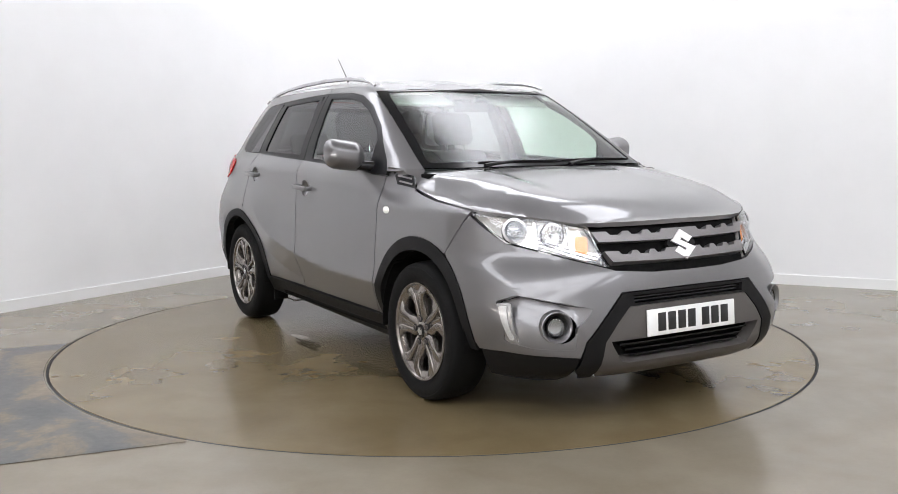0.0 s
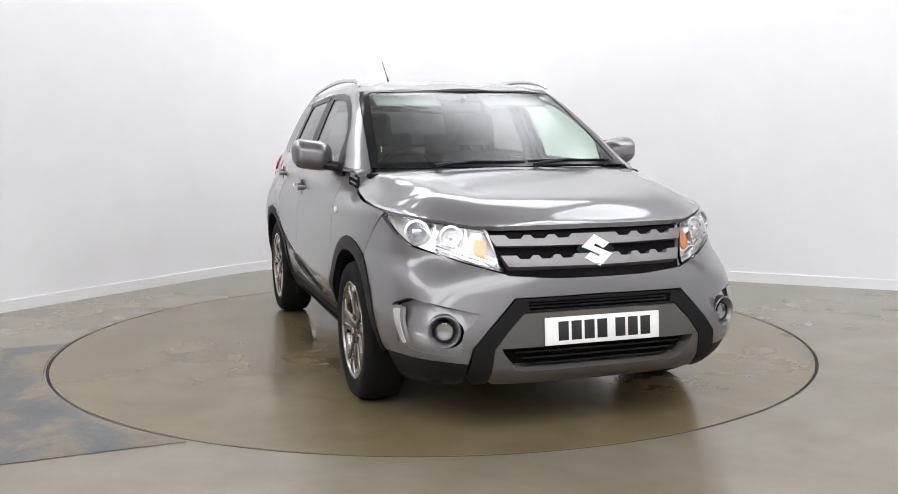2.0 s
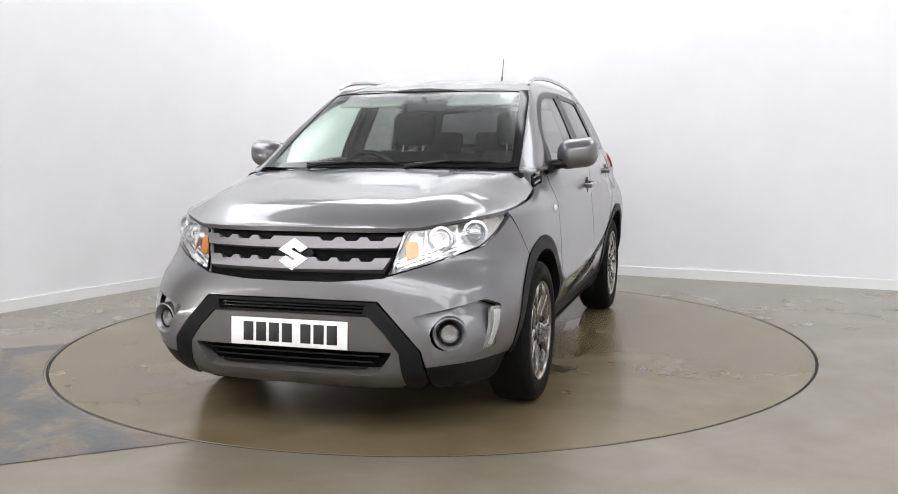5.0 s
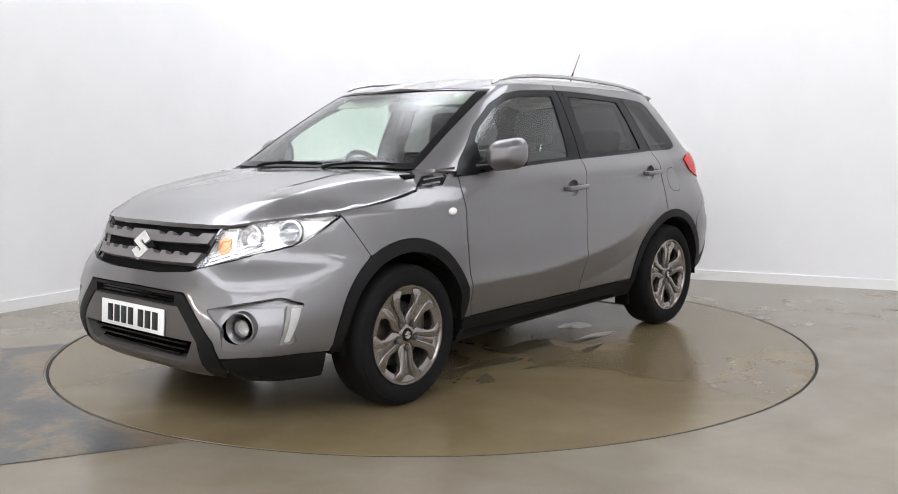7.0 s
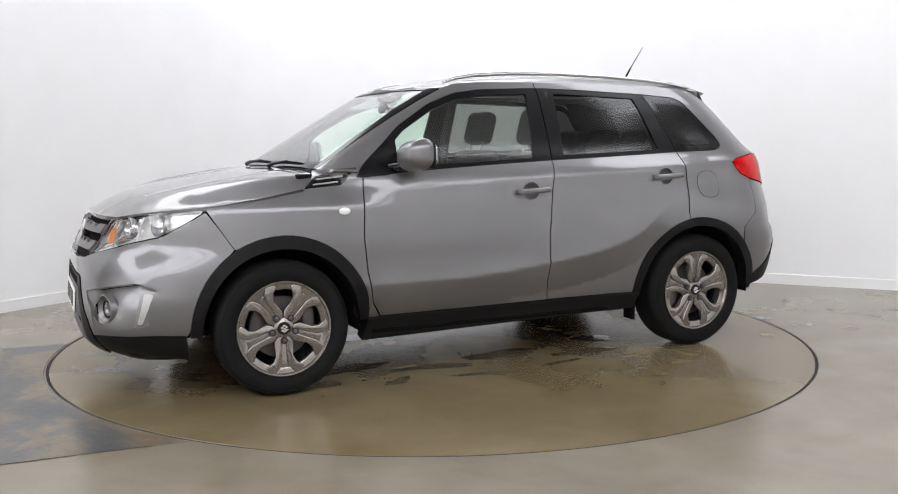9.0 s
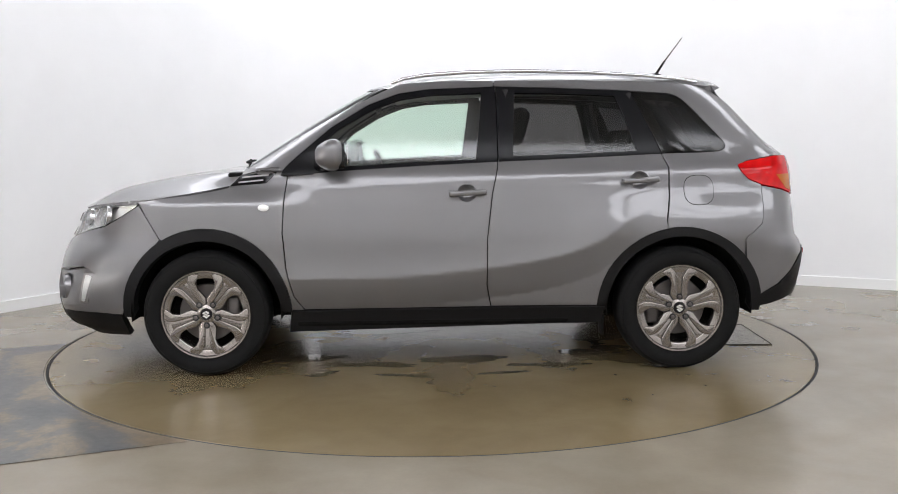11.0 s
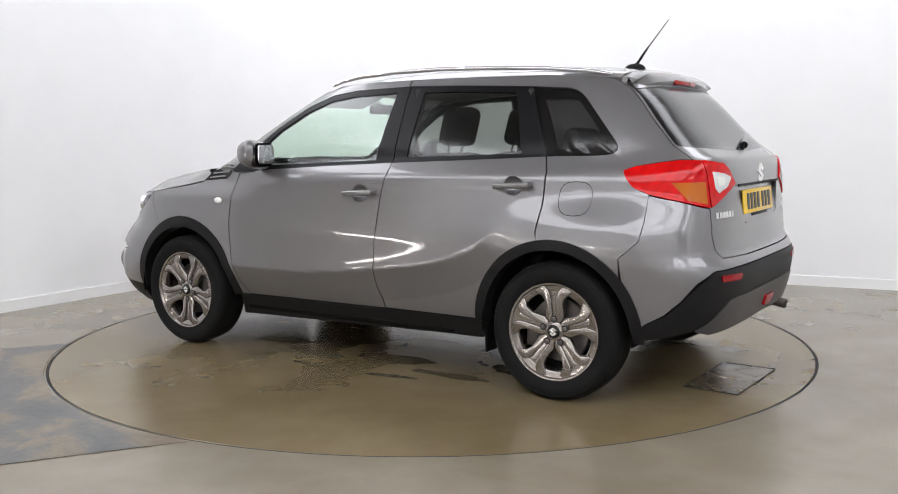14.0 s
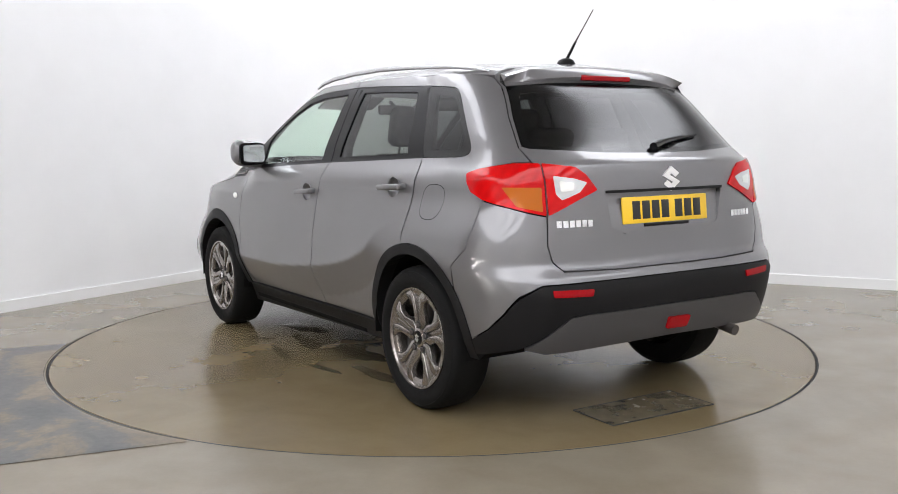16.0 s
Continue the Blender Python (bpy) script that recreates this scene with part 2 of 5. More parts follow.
def extruded_line(line, z0, z1, thick):
    bm = bmesh.new()
    n = len(line)
    normals = []
    for i in range(n):
        d = (line[min(i + 1, n - 1)] - line[max(i - 1, 0)]).normalized()
        normals.append(Vector((-d.y, d.x)))
    sets = []
    for off, z in ((0, z0), (0, z1), (thick, z1), (thick, z0)):
        sets.append([bm.verts.new((p.x + u.x * off, p.y + u.y * off, z)) for p, u in zip(line, normals)])
    for a, b in zip(sets, sets[1:] + sets[:1]):
        for i in range(n - 1):
            bm.faces.new((a[i], a[i + 1], b[i + 1], b[i]))
    for i in (0, n - 1):
        bm.faces.new([s[i] for s in sets])
    bmesh.ops.recalc_face_normals(bm, faces=bm.faces[:])
    return smooth_by_angle(bm, 30)


HEIGHT = 4.2
LINE = wall_line()
tagged(part("wall_north", extruded_line(LINE, 0, HEIGHT, 0.12), WALL), "smooth white painted studio wall with a rounded corner", "wall", kind="structure")
tagged(part("baseboard", extruded_line([p for p in LINE], 0, 0.085, -0.014), SKIRT), "low white skirting board along the studio wall", "skirting", kind="structure")
# unseen, added dark so that little light reaches the car from the west
tagged(part("wall_west_1", box(-7.04, -6.89, -3.6, 5.0, 0, HEIGHT), WEST_WALL), "unseen dark brown wall, added to dim the car's west-facing side", "wall", kind="structure")
# both unseen, added pale as reflectors for the car's south-facing side and the floor
tagged(part("wall_west_2", box(-7.04, -6.89, -10.2, -3.6, 0, HEIGHT), BACK_WALL), "unseen pale wall, added to brighten the car from the south-west", "wall", kind="structure")
tagged(part("wall_south", box(-7.04, 7.75, -10.35, -10.2, 0, HEIGHT), BACK_WALL), "unseen pale wall behind the tripod, added to brighten the car", "wall", kind="structure")
tagged(part("wall_east", box(7.6, 7.75, -10.2, -0.2, 0, HEIGHT), WALL), "plain white workshop wall", "wall", kind="structure")
tagged(part("ceiling", box(-7.04, 7.75, -10.35, 5.0, HEIGHT, HEIGHT + 0.12), CEILING), "plain pale grey ceiling", "ceiling", kind="structure")

RADIUS = 2.271


def floor_mesh():
    """The floor with a round hole for the turntable."""
    bm = bmesh.new()
    n = 160
    inner = [bm.verts.new((RADIUS * math.cos(2 * math.pi * k / n), RADIUS * math.sin(2 * math.pi * k / n), 0)) for k in range(n)]
    outer = []
    for k in range(n):
        c, s = math.cos(2 * math.pi * k / n), math.sin(2 * math.pi * k / n)
        f = min((7.7 if c > 0 else 7.0) / max(abs(c), 1e-6), (5.0 if s > 0 else 10.3) / max(abs(s), 1e-6))
        outer.append(bm.verts.new((c * f, s * f, 0)))
    low = [bm.verts.new((v.co.x, v.co.y, -0.06)) for v in inner]
    for k in range(n):
        j = (k + 1) % n
        bm.faces.new((inner[k], outer[k], outer[j], inner[j]))
        bm.faces.new((low[k], inner[k], inner[j], low[j]))
    return bm


tagged(part("floor", floor_mesh(), FLOOR), "glossy grey-brown painted concrete floor with faint stains", "floor", kind="structure")
tagged(part("pit_floor", moved(lathe([(0.0, 0), (RADIUS + 0.1, 0)], 64), pose(0, 0, -0.06)), SEAM), "dark pit under the turntable", "floor", kind="structure")


def worn_patch():
    """The bare strip of floor that ends at the turntable's rim."""
    a = [math.atan2(-2.02, -1.02), math.atan2(-0.10, -2.27)]
    if a[1] > a[0]:
        a[1] -= 2 * math.pi
    bm = bmesh.new()
    rim = [(RADIUS + 0.012) * Vector((math.cos(a[0] + (a[1] - a[0]) * k / 40), math.sin(a[0] + (a[1] - a[0]) * k / 40))) for k in range(41)]
    far = [Vector((-1.02, -2.02)).lerp(Vector((-2.27, -0.08)), k / 40) + Vector((-2.4, -0.95)) for k in range(41)]
    m = 14
    rows = [[bm.verts.new((*r.lerp(f, j / m), 0.003)) for j in range(m + 1)] for r, f in zip(rim, far)]
    for u, v in zip(rows, rows[1:]):
        for j in range(m):
            bm.faces.new((u[j], u[j + 1], v[j + 1], v[j]))
    bmesh.ops.recalc_face_normals(bm, faces=bm.faces[:])
    return bm


tagged(part("worn_floor_patch", worn_patch(), WORN), "bare slate-grey and rust-brown strip of worn floor", "floor patch", kind="structure")

turntable = tagged(new("turntable"), "round drive-on turntable, level with the floor", "turntable")
disc = part("disc", lathe([(0.0, 0.0), (0.6, 0.0), (1.2, 0.0), (1.8, 0.0), (RADIUS - 0.018, 0.0), (RADIUS - 0.015, -0.003), (RADIUS - 0.015, -0.05)], 160), DISC, turntable, "glossy brown-grey coated disc")

# black ring laid in the rim gap, its colour standing in for shade
part("gap_shade_ring", lathe([(RADIUS - 0.0145, -0.030), (RADIUS - 0.0143, -0.0015), (RADIUS - 0.0015, -0.0015), (RADIUS - 0.0013, -0.030)], 160), SEAM, turntable, "thin black ring standing in for the shade in the disc's gap")

cover = prism([(1.57, -0.85), (1.83, -0.94), (2.03, -0.36), (1.76, -0.27)], 0.004)
COVER = grained(material("scuffed_steel_cover", (0.15, 0.14, 0.12), 0.25), (0.100, 0.083, 0.056), (0.150, 0.124, 0.082), 9, (0.16, 0.3))
part("cover_plate", cover, COVER, turntable, "scuffed dark metal cover plate")
for a, b in ((0, 1), (1, 2), (2, 3), (3, 0)):
    q = [Vector(c) for c in ((1.76, -0.27, 0.004), (2.03, -0.36, 0.004), (1.83, -0.94, 0.004), (1.57, -0.85, 0.004))]
    part("cover_edge", tube([q[a], q[b]], 0.0028, 6), SEAM, turntable)


WET = grained(material("wet_turntable_coating", (0.07, 0.056, 0.036), 0.1), (0.088, 0.070, 0.043), (0.125, 0.100, 0.064), 5, (0.06, 0.14))


def wet_patch(x, y, length, width, turn, seed):
    """A thin irregular film of water, in the car's directions."""
    rng = random.Random(seed)
    waves = [(k, rng.uniform(0, 6.28), rng.uniform(0.05, 0.28) / k**0.5) for k in (2, 3, 5, 7, 11)]
    bm = bmesh.new()
    centre = bm.verts.new((0, 0, 0.0022))
    ring = []
    for k in range(56):
        a = 2 * math.pi * k / 56
        r = max(0.35, 1 + sum(h * math.sin(n * a + p) for n, p, h in waves))
        ring.append(bm.verts.new((length * r * math.cos(a), width * r * math.sin(a), 0.0008)))
    for a, b in zip(ring, ring[1:] + ring[:1]):
        bm.faces.new((centre, a, b))
    for f in bm.faces:
        f.smooth = True
    part("wet_patch", moved(bm, pose(0, 0, 0, 0, 0, -196.4) @ pose(x, y, 0, 0, 0, turn)), WET, turntable, "dark wet patch dripped from the car")


for k, (x, y, length, width, turn) in enumerate(((0.75, 0.55, 0.20, 0.09, 20), (0.35, 0.72, 0.24, 0.06, -8), (-0.15, 0.62, 0.26, 0.08, 6), (-0.62, 0.78, 0.22, 0.05, -4), (-0.35, 0.95, 0.14, 0.03, 12), (0.15, 0.98, 0.16, 0.035, -10), (0.62, 0.92, 0.10, 0.04, 30), (-0.85, 0.5, 0.12, 0.10, 0),
                                                 (0.3, -0.2, 0.3, 0.1, 5), (0.55, -0.7, 0.22, 0.06, 10), (-0.3, -0.75, 0.25, 0.05, -6))):
    wet_patch(x, y, length, width, turn, 40 + k)


def unseen_ceiling_light(x, y, turn):
    lamp = tagged(new("unseen_ceiling_light"), "unseen broad white ceiling light with a glowing diffuser", "light", "ceiling lights")
    part("housing", box(-1.72, 1.72, -0.68, 0.68, -0.06, 0.0, 0.01), SKIRT, lamp)
    part("diffuser", box(-1.69, 1.69, -0.65, 0.65, -0.085, -0.061, 0.004), TUBE, lamp)
    lamp.matrix_basis = pose(x, y, HEIGHT, 0, 0, turn)
    return lamp


# three lamps follow the studio walls round the turntable; the others, in rows to the south and at the east and west
# sides, are added out of view to brighten floor and car
first = unseen_ceiling_light(-3.0, 0.5, 56.3)
for x, y, turn in ((0.2, 2.0, -26.6), (3.3, 0.0, -26.6), (5.8, -3.6, 49), (6.5, -7.2, 90), (-4.7, -2.9, 90), (-4.3, -5.0, 0), (-0.8, -5.0, 0), (2.7, -5.0, 0), (-4.3, -6.6, 0), (-0.8, -6.6, 0), (2.7, -6.6, 0), (-4.3, -8.4, 0), (-0.8, -8.4, 0), (2.7, -8.4, 0)):
    copy_thing(first, pose(x, y, HEIGHT, 0, 0, turn))


def strip_light(x, y0, y1, z):
    """A bare tube on its batten, fixed along the west wall."""
    lamp = tagged(new("strip_light"), "long bare white strip light on the wall", "light")
    part("batten", box(-0.05, 0.0, y0, y1, -0.05, 0.05, 0.008), SKIRT, lamp)
    part("tube", tube([(0.03, y0 + 0.03, 0), (0.03, y1 - 0.03, 0)], 0.028, 12), BARE_TUBE, lamp)
    for y in (y0 + 0.02, y1 - 0.02):
        part("lampholder", box(-0.002, 0.05, y - 0.02, y + 0.02, -0.04, 0.04, 0.006), SKIRT, lamp)
    lamp.matrix_basis = pose(x, 0, z)


strip_light(-6.84, -7.6, -2.6, 0.8)

# ---- the car's surface: x ahead, y to its left, z up, from the middle of the wheelbase ----
K = 1.1
WIDTH = curve([0.2, 0.3, 0.36, 0.5, 0.7, 0.88, 0.97, 1.04, 1.07, 1.09, 1.13, 1.2, 1.35, 1.5, 1.56, 1.6], [0.79, 0.83, 0.856, 0.877, 0.884, 0.870, 0.859, 0.851, 0.842, 0.833, 0.813, 0.788, 0.713, 0.630, 0.588, 0.55])
NOSE = curve([0.2, 0.24, 0.3, 0.4, 0.55, 0.63, 0.68, 0.74, 0.84, 0.88, 0.95, 1.1], [2.03, 2.11, 2.15, 2.158, 2.15, 2.145, 2.135, 2.105, 2.065, 2.04, 1.99, 1.9])
NOSE_POWER = curve([0.2, 0.45, 0.6, 0.75, 0.95], [4.0, 4.7, 3.9, 2.95, 2.9])
SCREEN = curve([1.05, 1.09, 1.3, 1.45, 1.52, 1.56], [1.165, 1.10, 0.775, 0.53, 0.40, 0.30])
TAIL = curve([0.2, 0.33, 0.45, 0.6, 0.66, 0.72, 0.85, 1.0, 1.12, 1.17, 1.2, 1.25, 1.47, 1.53, 1.6], [-1.9, -1.98, -2.02, -2.04, -2.028, -1.992, -1.984, -1.978, -1.962, -1.907, -1.865, -1.81, -1.60, -1.52, -1.42])
TAIL_POWER = curve([0.3, 0.6, 0.9, 1.05, 1.18, 1.3, 1.5], [4.2, 4.2, 4.1, 4.1, 4.5, 4.9, 5.0])
CREASE = curve([-1.3, -1.15, -0.98, -0.81, -0.57, -0.23, 0.35, 1.5], [0.88, 0.865, 0.805, 0.686, 0.61, 0.558, 0.512, 0.515])
SHOULDER = curve([-1.7, -1.2, 0.8, 1.4, 1.6], [1.10, 1.07, 0.972, 0.92, 0.90])


def half_width(x, z):
    y = WIDTH(z)
    if x < -0.5:
        y -= 0.05 * ((-0.5 - x) / 1.0) ** 2 * step(0.8, 1.02, z)
    y -= 0.05 * step(0.89, 1.02, z) * step(1.12, 1.06, z) * step(0.6, 1.0, x)
    d = z - SHOULDER(x)
    y -= 0.22 * min(d / 2 + math.sqrt(d * d / 4 + 0.00001), 0.09) * step(1.5, 1.12, z)
    if z < 1.0:
        d = CREASE(x) - z
        soft = d / 2 + math.sqrt(d * d / 4 + 0.000012)
        along = step(-1.2, -0.6, x) * step(1.05, 0.75, x)
        y += (0.021 * math.exp(-max(soft - d, 0.0) / 0.085) - 0.30 * min(soft, 0.17)) * along
        y += 0.014 * math.exp(-((z - 0.74) / 0.13) ** 2) * step(-0.55, -1.05, x)
    return y


class Skin:
    """A body surface over u, z. u runs round the nose or the tail (u = 0 in the middle) and on along the side."""

    def __init__(self, end):
        self.end = end

    def frame_of(self, z):
        if self.end == "nose":
            x0, tip, n = 1.0, NOSE(z), NOSE_POWER(z)
        elif self.end == "screen":
            x0, tip, n = SCREEN(z) - 0.5, SCREEN(z), 5.0
        else:
            x0, tip, n = TAIL(z) + 0.55, TAIL(z), TAIL_POWER(z)
        return x0, tip - x0, n, half_width(x0, z)

    def __call__(self, u, z):
        x0, reach, n, w = self.frame_of(z)
        a, s = abs(u) / K, 1 if u >= 0 else -1
        if a <= math.pi / 2:
            c, t = math.cos(a), math.sin(a)
            r = (c**n + t**n) ** (-1 / n)
            return Vector((x0 + reach * r * c, s * w * r * t, z))
        along = a * K - K * math.pi / 2
        x = x0 - along if reach > 0 else x0 + along
        return Vector((x, s * half_width(x, z), z))

    def from_x(self, x, z):
        x0, reach, n, w = self.frame_of(z)
        q = (x - x0) / reach
        if q <= 0:
            return K * math.pi / 2 + abs(x - x0)
        q = min(q, 1.0)
        return K * math.atan2((1 - q**n) ** (1 / n), q)

    def from_y(self, y, z):
        x0, reach, n, w = self.frame_of(z)
        q = min(abs(y) / w, 0.999)
        return math.copysign(K * math.atan2(q, (1 - q**n) ** (1 / n)), y)

    def at(self, p):
        """(x, z) on the side, or ('y', y, z) on the nose or tail."""
        return (self.from_y(p[1], p[2]), p[2]) if p[0] == "y" else (self.from_x(*p), p[1])


NOSE_SKIN, SCREEN_SKIN, TAIL_SKIN = Skin("nose"), Skin("screen"), Skin("tail")


def inside(p, loop):
    hit = False
    for (x1, y1), (x2, y2) in zip(loop, loop[1:] + loop[:1]):
        if (y1 > p[1]) != (y2 > p[1]) and p[0] < (x2 - x1) * (p[1] - y1) / (y2 - y1) + x1:
            hit = not hit
    return hit


def dense(loop, gap):
    out = []
    for a, b in zip(loop, loop[1:] + loop[:1]):
        n = max(1, round(math.dist(a, b) / gap))
        out += [(a[0] + (b[0] - a[0]) * k / n, a[1] + (b[1] - a[1]) * k / n) for k in range(n)]
    return out


def rounded(loop, r):
    """The loop with its corners cut round by up to r."""
    out = []
    for i, p in enumerate(loop):
        p, a, b = Vector(p), Vector(loop[i - 1]), Vector(loop[(i + 1) % len(loop)])
        ra, rb = min(r, (a - p).length * 0.45), min(r, (b - p).length * 0.45)
        s, e = p + (a - p).normalized() * ra, p + (b - p).normalized() * rb
        for k in range(5):
            t = k / 4
            out.append(tuple(s.lerp(p, t).lerp(p.lerp(e, t), t)))
    return out


def panel(name, loop, skin, mat, parent, holes=(), off=0.0, depth=0.014, gap=0.04, mirror=False, label="", sink=None):
    """A sheet cut from a surface by a loop in its u, v, with holes, turned in at its edges by depth.
    off: how far it stands proud; sink(p): how far it lies in, place by place."""
    flip = Vector((1, -1 if mirror else 1, 1))

    def bare(u, v):
        return skin(u, v)

    def normal(u, v):
        e = 0.002
        n = (bare(u + e, v) - bare(u - e, v)).cross(bare(u, v + e) - bare(u, v - e)).normalized()
        p = bare(u, v)
        return n if n.dot(p - Vector((p.x * 0.7, 0, 0.75))) > 0 else -n

    def place(u, v):
        p, n = bare(u, v), normal(u, v)
        return p + n * (off - (sink(p) if sink else 0.0))

    loops = [dense(list(l), gap) for l in (loop, *holes)]
    pts, edges = [], []
    for l in loops:
        k = len(pts)
        pts += l
        edges += [(k + i, k + (i + 1) % len(l)) for i in range(len(l))]
    us, vs = [p[0] for p in loops[0]], [p[1] for p in loops[0]]
    ring = np.array(pts)
    for i in range(int((max(us) - min(us)) / gap) + 1):
        for j in range(int((max(vs) - min(vs)) / gap) + 1):
            p = (min(us) + (i + 0.5) * gap, min(vs) + (j + 0.5) * gap)
            if inside(p, loops[0]) and not any(inside(p, h) for h in loops[1:]) and np.min(np.sum((ring - p) ** 2, axis=1)) > (0.55 * gap) ** 2:
                pts.append(p)
    got, _, tris, _, _, _ = mathutils.geometry.delaunay_2d_cdt([Vector(p) for p in pts], edges, [], 0, 1e-5)
    bm = bmesh.new()
    places, normals = [], []
    for p in got:
        a = place(*p)
        if sink:
            e = 0.003
            n = (place(p[0] + e, p[1]) - place(p[0] - e, p[1])).cross(place(p[0], p[1] + e) - place(p[0], p[1] - e)).normalized()
            if n.dot(normal(*p)) < 0:
                n.negate()
        else:
            n = normal(*p)
        places.append(a * flip)
        normals.append(n * flip)
    verts = [bm.verts.new(p) for p in places]
    for t in tris:
        c = sum((got[i] for i in t), Vector((0, 0))) / len(t)
        if not inside(c, loops[0]) or any(inside(c, h) for h in loops[1:]):
            continue
        a, b, d = (places[i] for i in t[:3])
        n = (b - a).cross(d - a)
        t = list(t) if n.dot(normals[t[0]] + normals[t[1]] + normals[t[2]]) > 0 else list(t)[::-1]
        f = bm.faces.new([verts[i] for i in t])
        f.smooth = True
    rim = [e for e in bm.edges if len(e.link_faces) == 1]
    bm.verts.index_update()
    low = {}
    for e in rim:
        e.smooth = False
        for v in e.verts:
            if v not in low:
                low[v] = bm.verts.new(v.co - normals[v.index] * depth)
    for e in rim:
        a, b = e.verts
        f = e.link_faces[0]
        i = [l.vert for l in f.loops].index(a)
        ahead = f.loops[i].link_loop_next.vert is b
        bm.faces.new((b, a, low[a], low[b]) if ahead else (a, b, low[b], low[a]))
    for v in [v for v in bm.verts if not v.link_faces]:
        bm.verts.remove(v)
    top = {tuple(round(c, 6) for c in p): n for p, n in zip(places, normals)}
    ob = part(name, bm, mat, parent, label)
    me = ob.data
    split = []
    for poly in me.polygons:
        for li in poly.loop_indices:
            n = top.get(tuple(round(c, 6) for c in me.vertices[me.loops[li].vertex_index].co)) if poly.use_smooth else None
            split.append(tuple(n) if n else (0.0, 0.0, 0.0))
    me.normals_split_custom_set(split)
    return ob


def both(pts):
    """A half loop from the middle round to the middle, with its mirror half."""
    return list(pts) + [("y", -p[1], p[2]) if p[0] == "y" else (p[0], p[1], "m") for p in reversed(pts)]


def loop_on(skin, pts):
    full = []
    for p, q in zip(pts, list(pts[1:]) + [pts[0]]):
        full.append(p)
        if (p[0] == "y") == (q[0] == "y") and len(p) == len(q):
            a, b = (p[1:], q[1:]) if p[0] == "y" else (p[:2], q[:2])
            n = max(1, round(math.dist(a, b) / 0.03))
            for k in range(1, n):
                c = (a[0] + (b[0] - a[0]) * k / n, a[1] + (b[1] - a[1]) * k / n)
                full.append(("y", *c) if p[0] == "y" else (*c, *p[2:]))
    pts, out = full, []
    for p in pts:
        if len(p) == 3 and p[2] == "m":
            u, v = skin.at(p[:2])
            out.append((-u, v))
        else:
            out.append(skin.at(p))
    return out


def arch(cx, r, a0, a1, squash=1.0, n=16, cz=0.33):
    """Points along a wheel arch in x, z; angles from straight ahead over the top."""
    return [(cx + r * math.cos(radians(a0 + (a1 - a0) * k / n)), cz + r * squash * math.sin(radians(a0 + (a1 - a0) * k / n))) for k in range(n + 1)]


car = tagged(new("car"), "grey metallic compact estate car with black cladding", "car")
SIDES = (False, True)

# ---- front ----
HEAD = [("y", 0.465, 0.862), ("y", 0.62, 0.887), ("y", 0.72, 0.903), ("y", 0.77, 0.913), (1.612, 0.922), (1.605, 0.905), (1.70, 0.846), (1.80, 0.792), ("y", 0.63, 0.757), ("y", 0.56, 0.733), ("y", 0.413, 0.692)]
ARCH_OUT_F = arch(1.25, 0.44, 140, 40, 1.03)


bumper_half = [("y", 0.0, 0.662), ("y", 0.2, 0.664), ("y", 0.40, 0.680), ("y", 0.413, 0.686), ("y", 0.56, 0.727), ("y", 0.63, 0.751), (1.80, 0.786), (1.70, 0.840), (1.60, 0.900), (1.545, 0.82), (1.485, 0.725),
               *[p for p in arch(1.25, 0.445, 56, 3, 1.02)], (1.705, 0.325), (1.85, 0.335), ("y", 0.66, 0.332), ("y", 0.575, 0.325), ("y", 0.562, 0.395), ("y", 0.50, 0.47), ("y", 0.385, 0.592), ("y", 0.0, 0.594)]
POCKET = [("y", 0.822, 0.552), ("y", 0.775, 0.585), ("y", 0.66, 0.562), ("y", 0.525, 0.532), ("y", 0.545, 0.505), ("y", 0.60, 0.455), ("y", 0.60, 0.362), ("y", 0.74, 0.366), ("y", 0.805, 0.385)]
pocket = rounded(loop_on(NOSE_SKIN, POCKET), 0.03)
front_bumper = panel("front_bumper", loop_on(NOSE_SKIN, both(bumper_half)), NOSE_SKIN, PAINT, car, [pocket, [(-u, v) for u, v in pocket]], gap=0.03, depth=0.03)
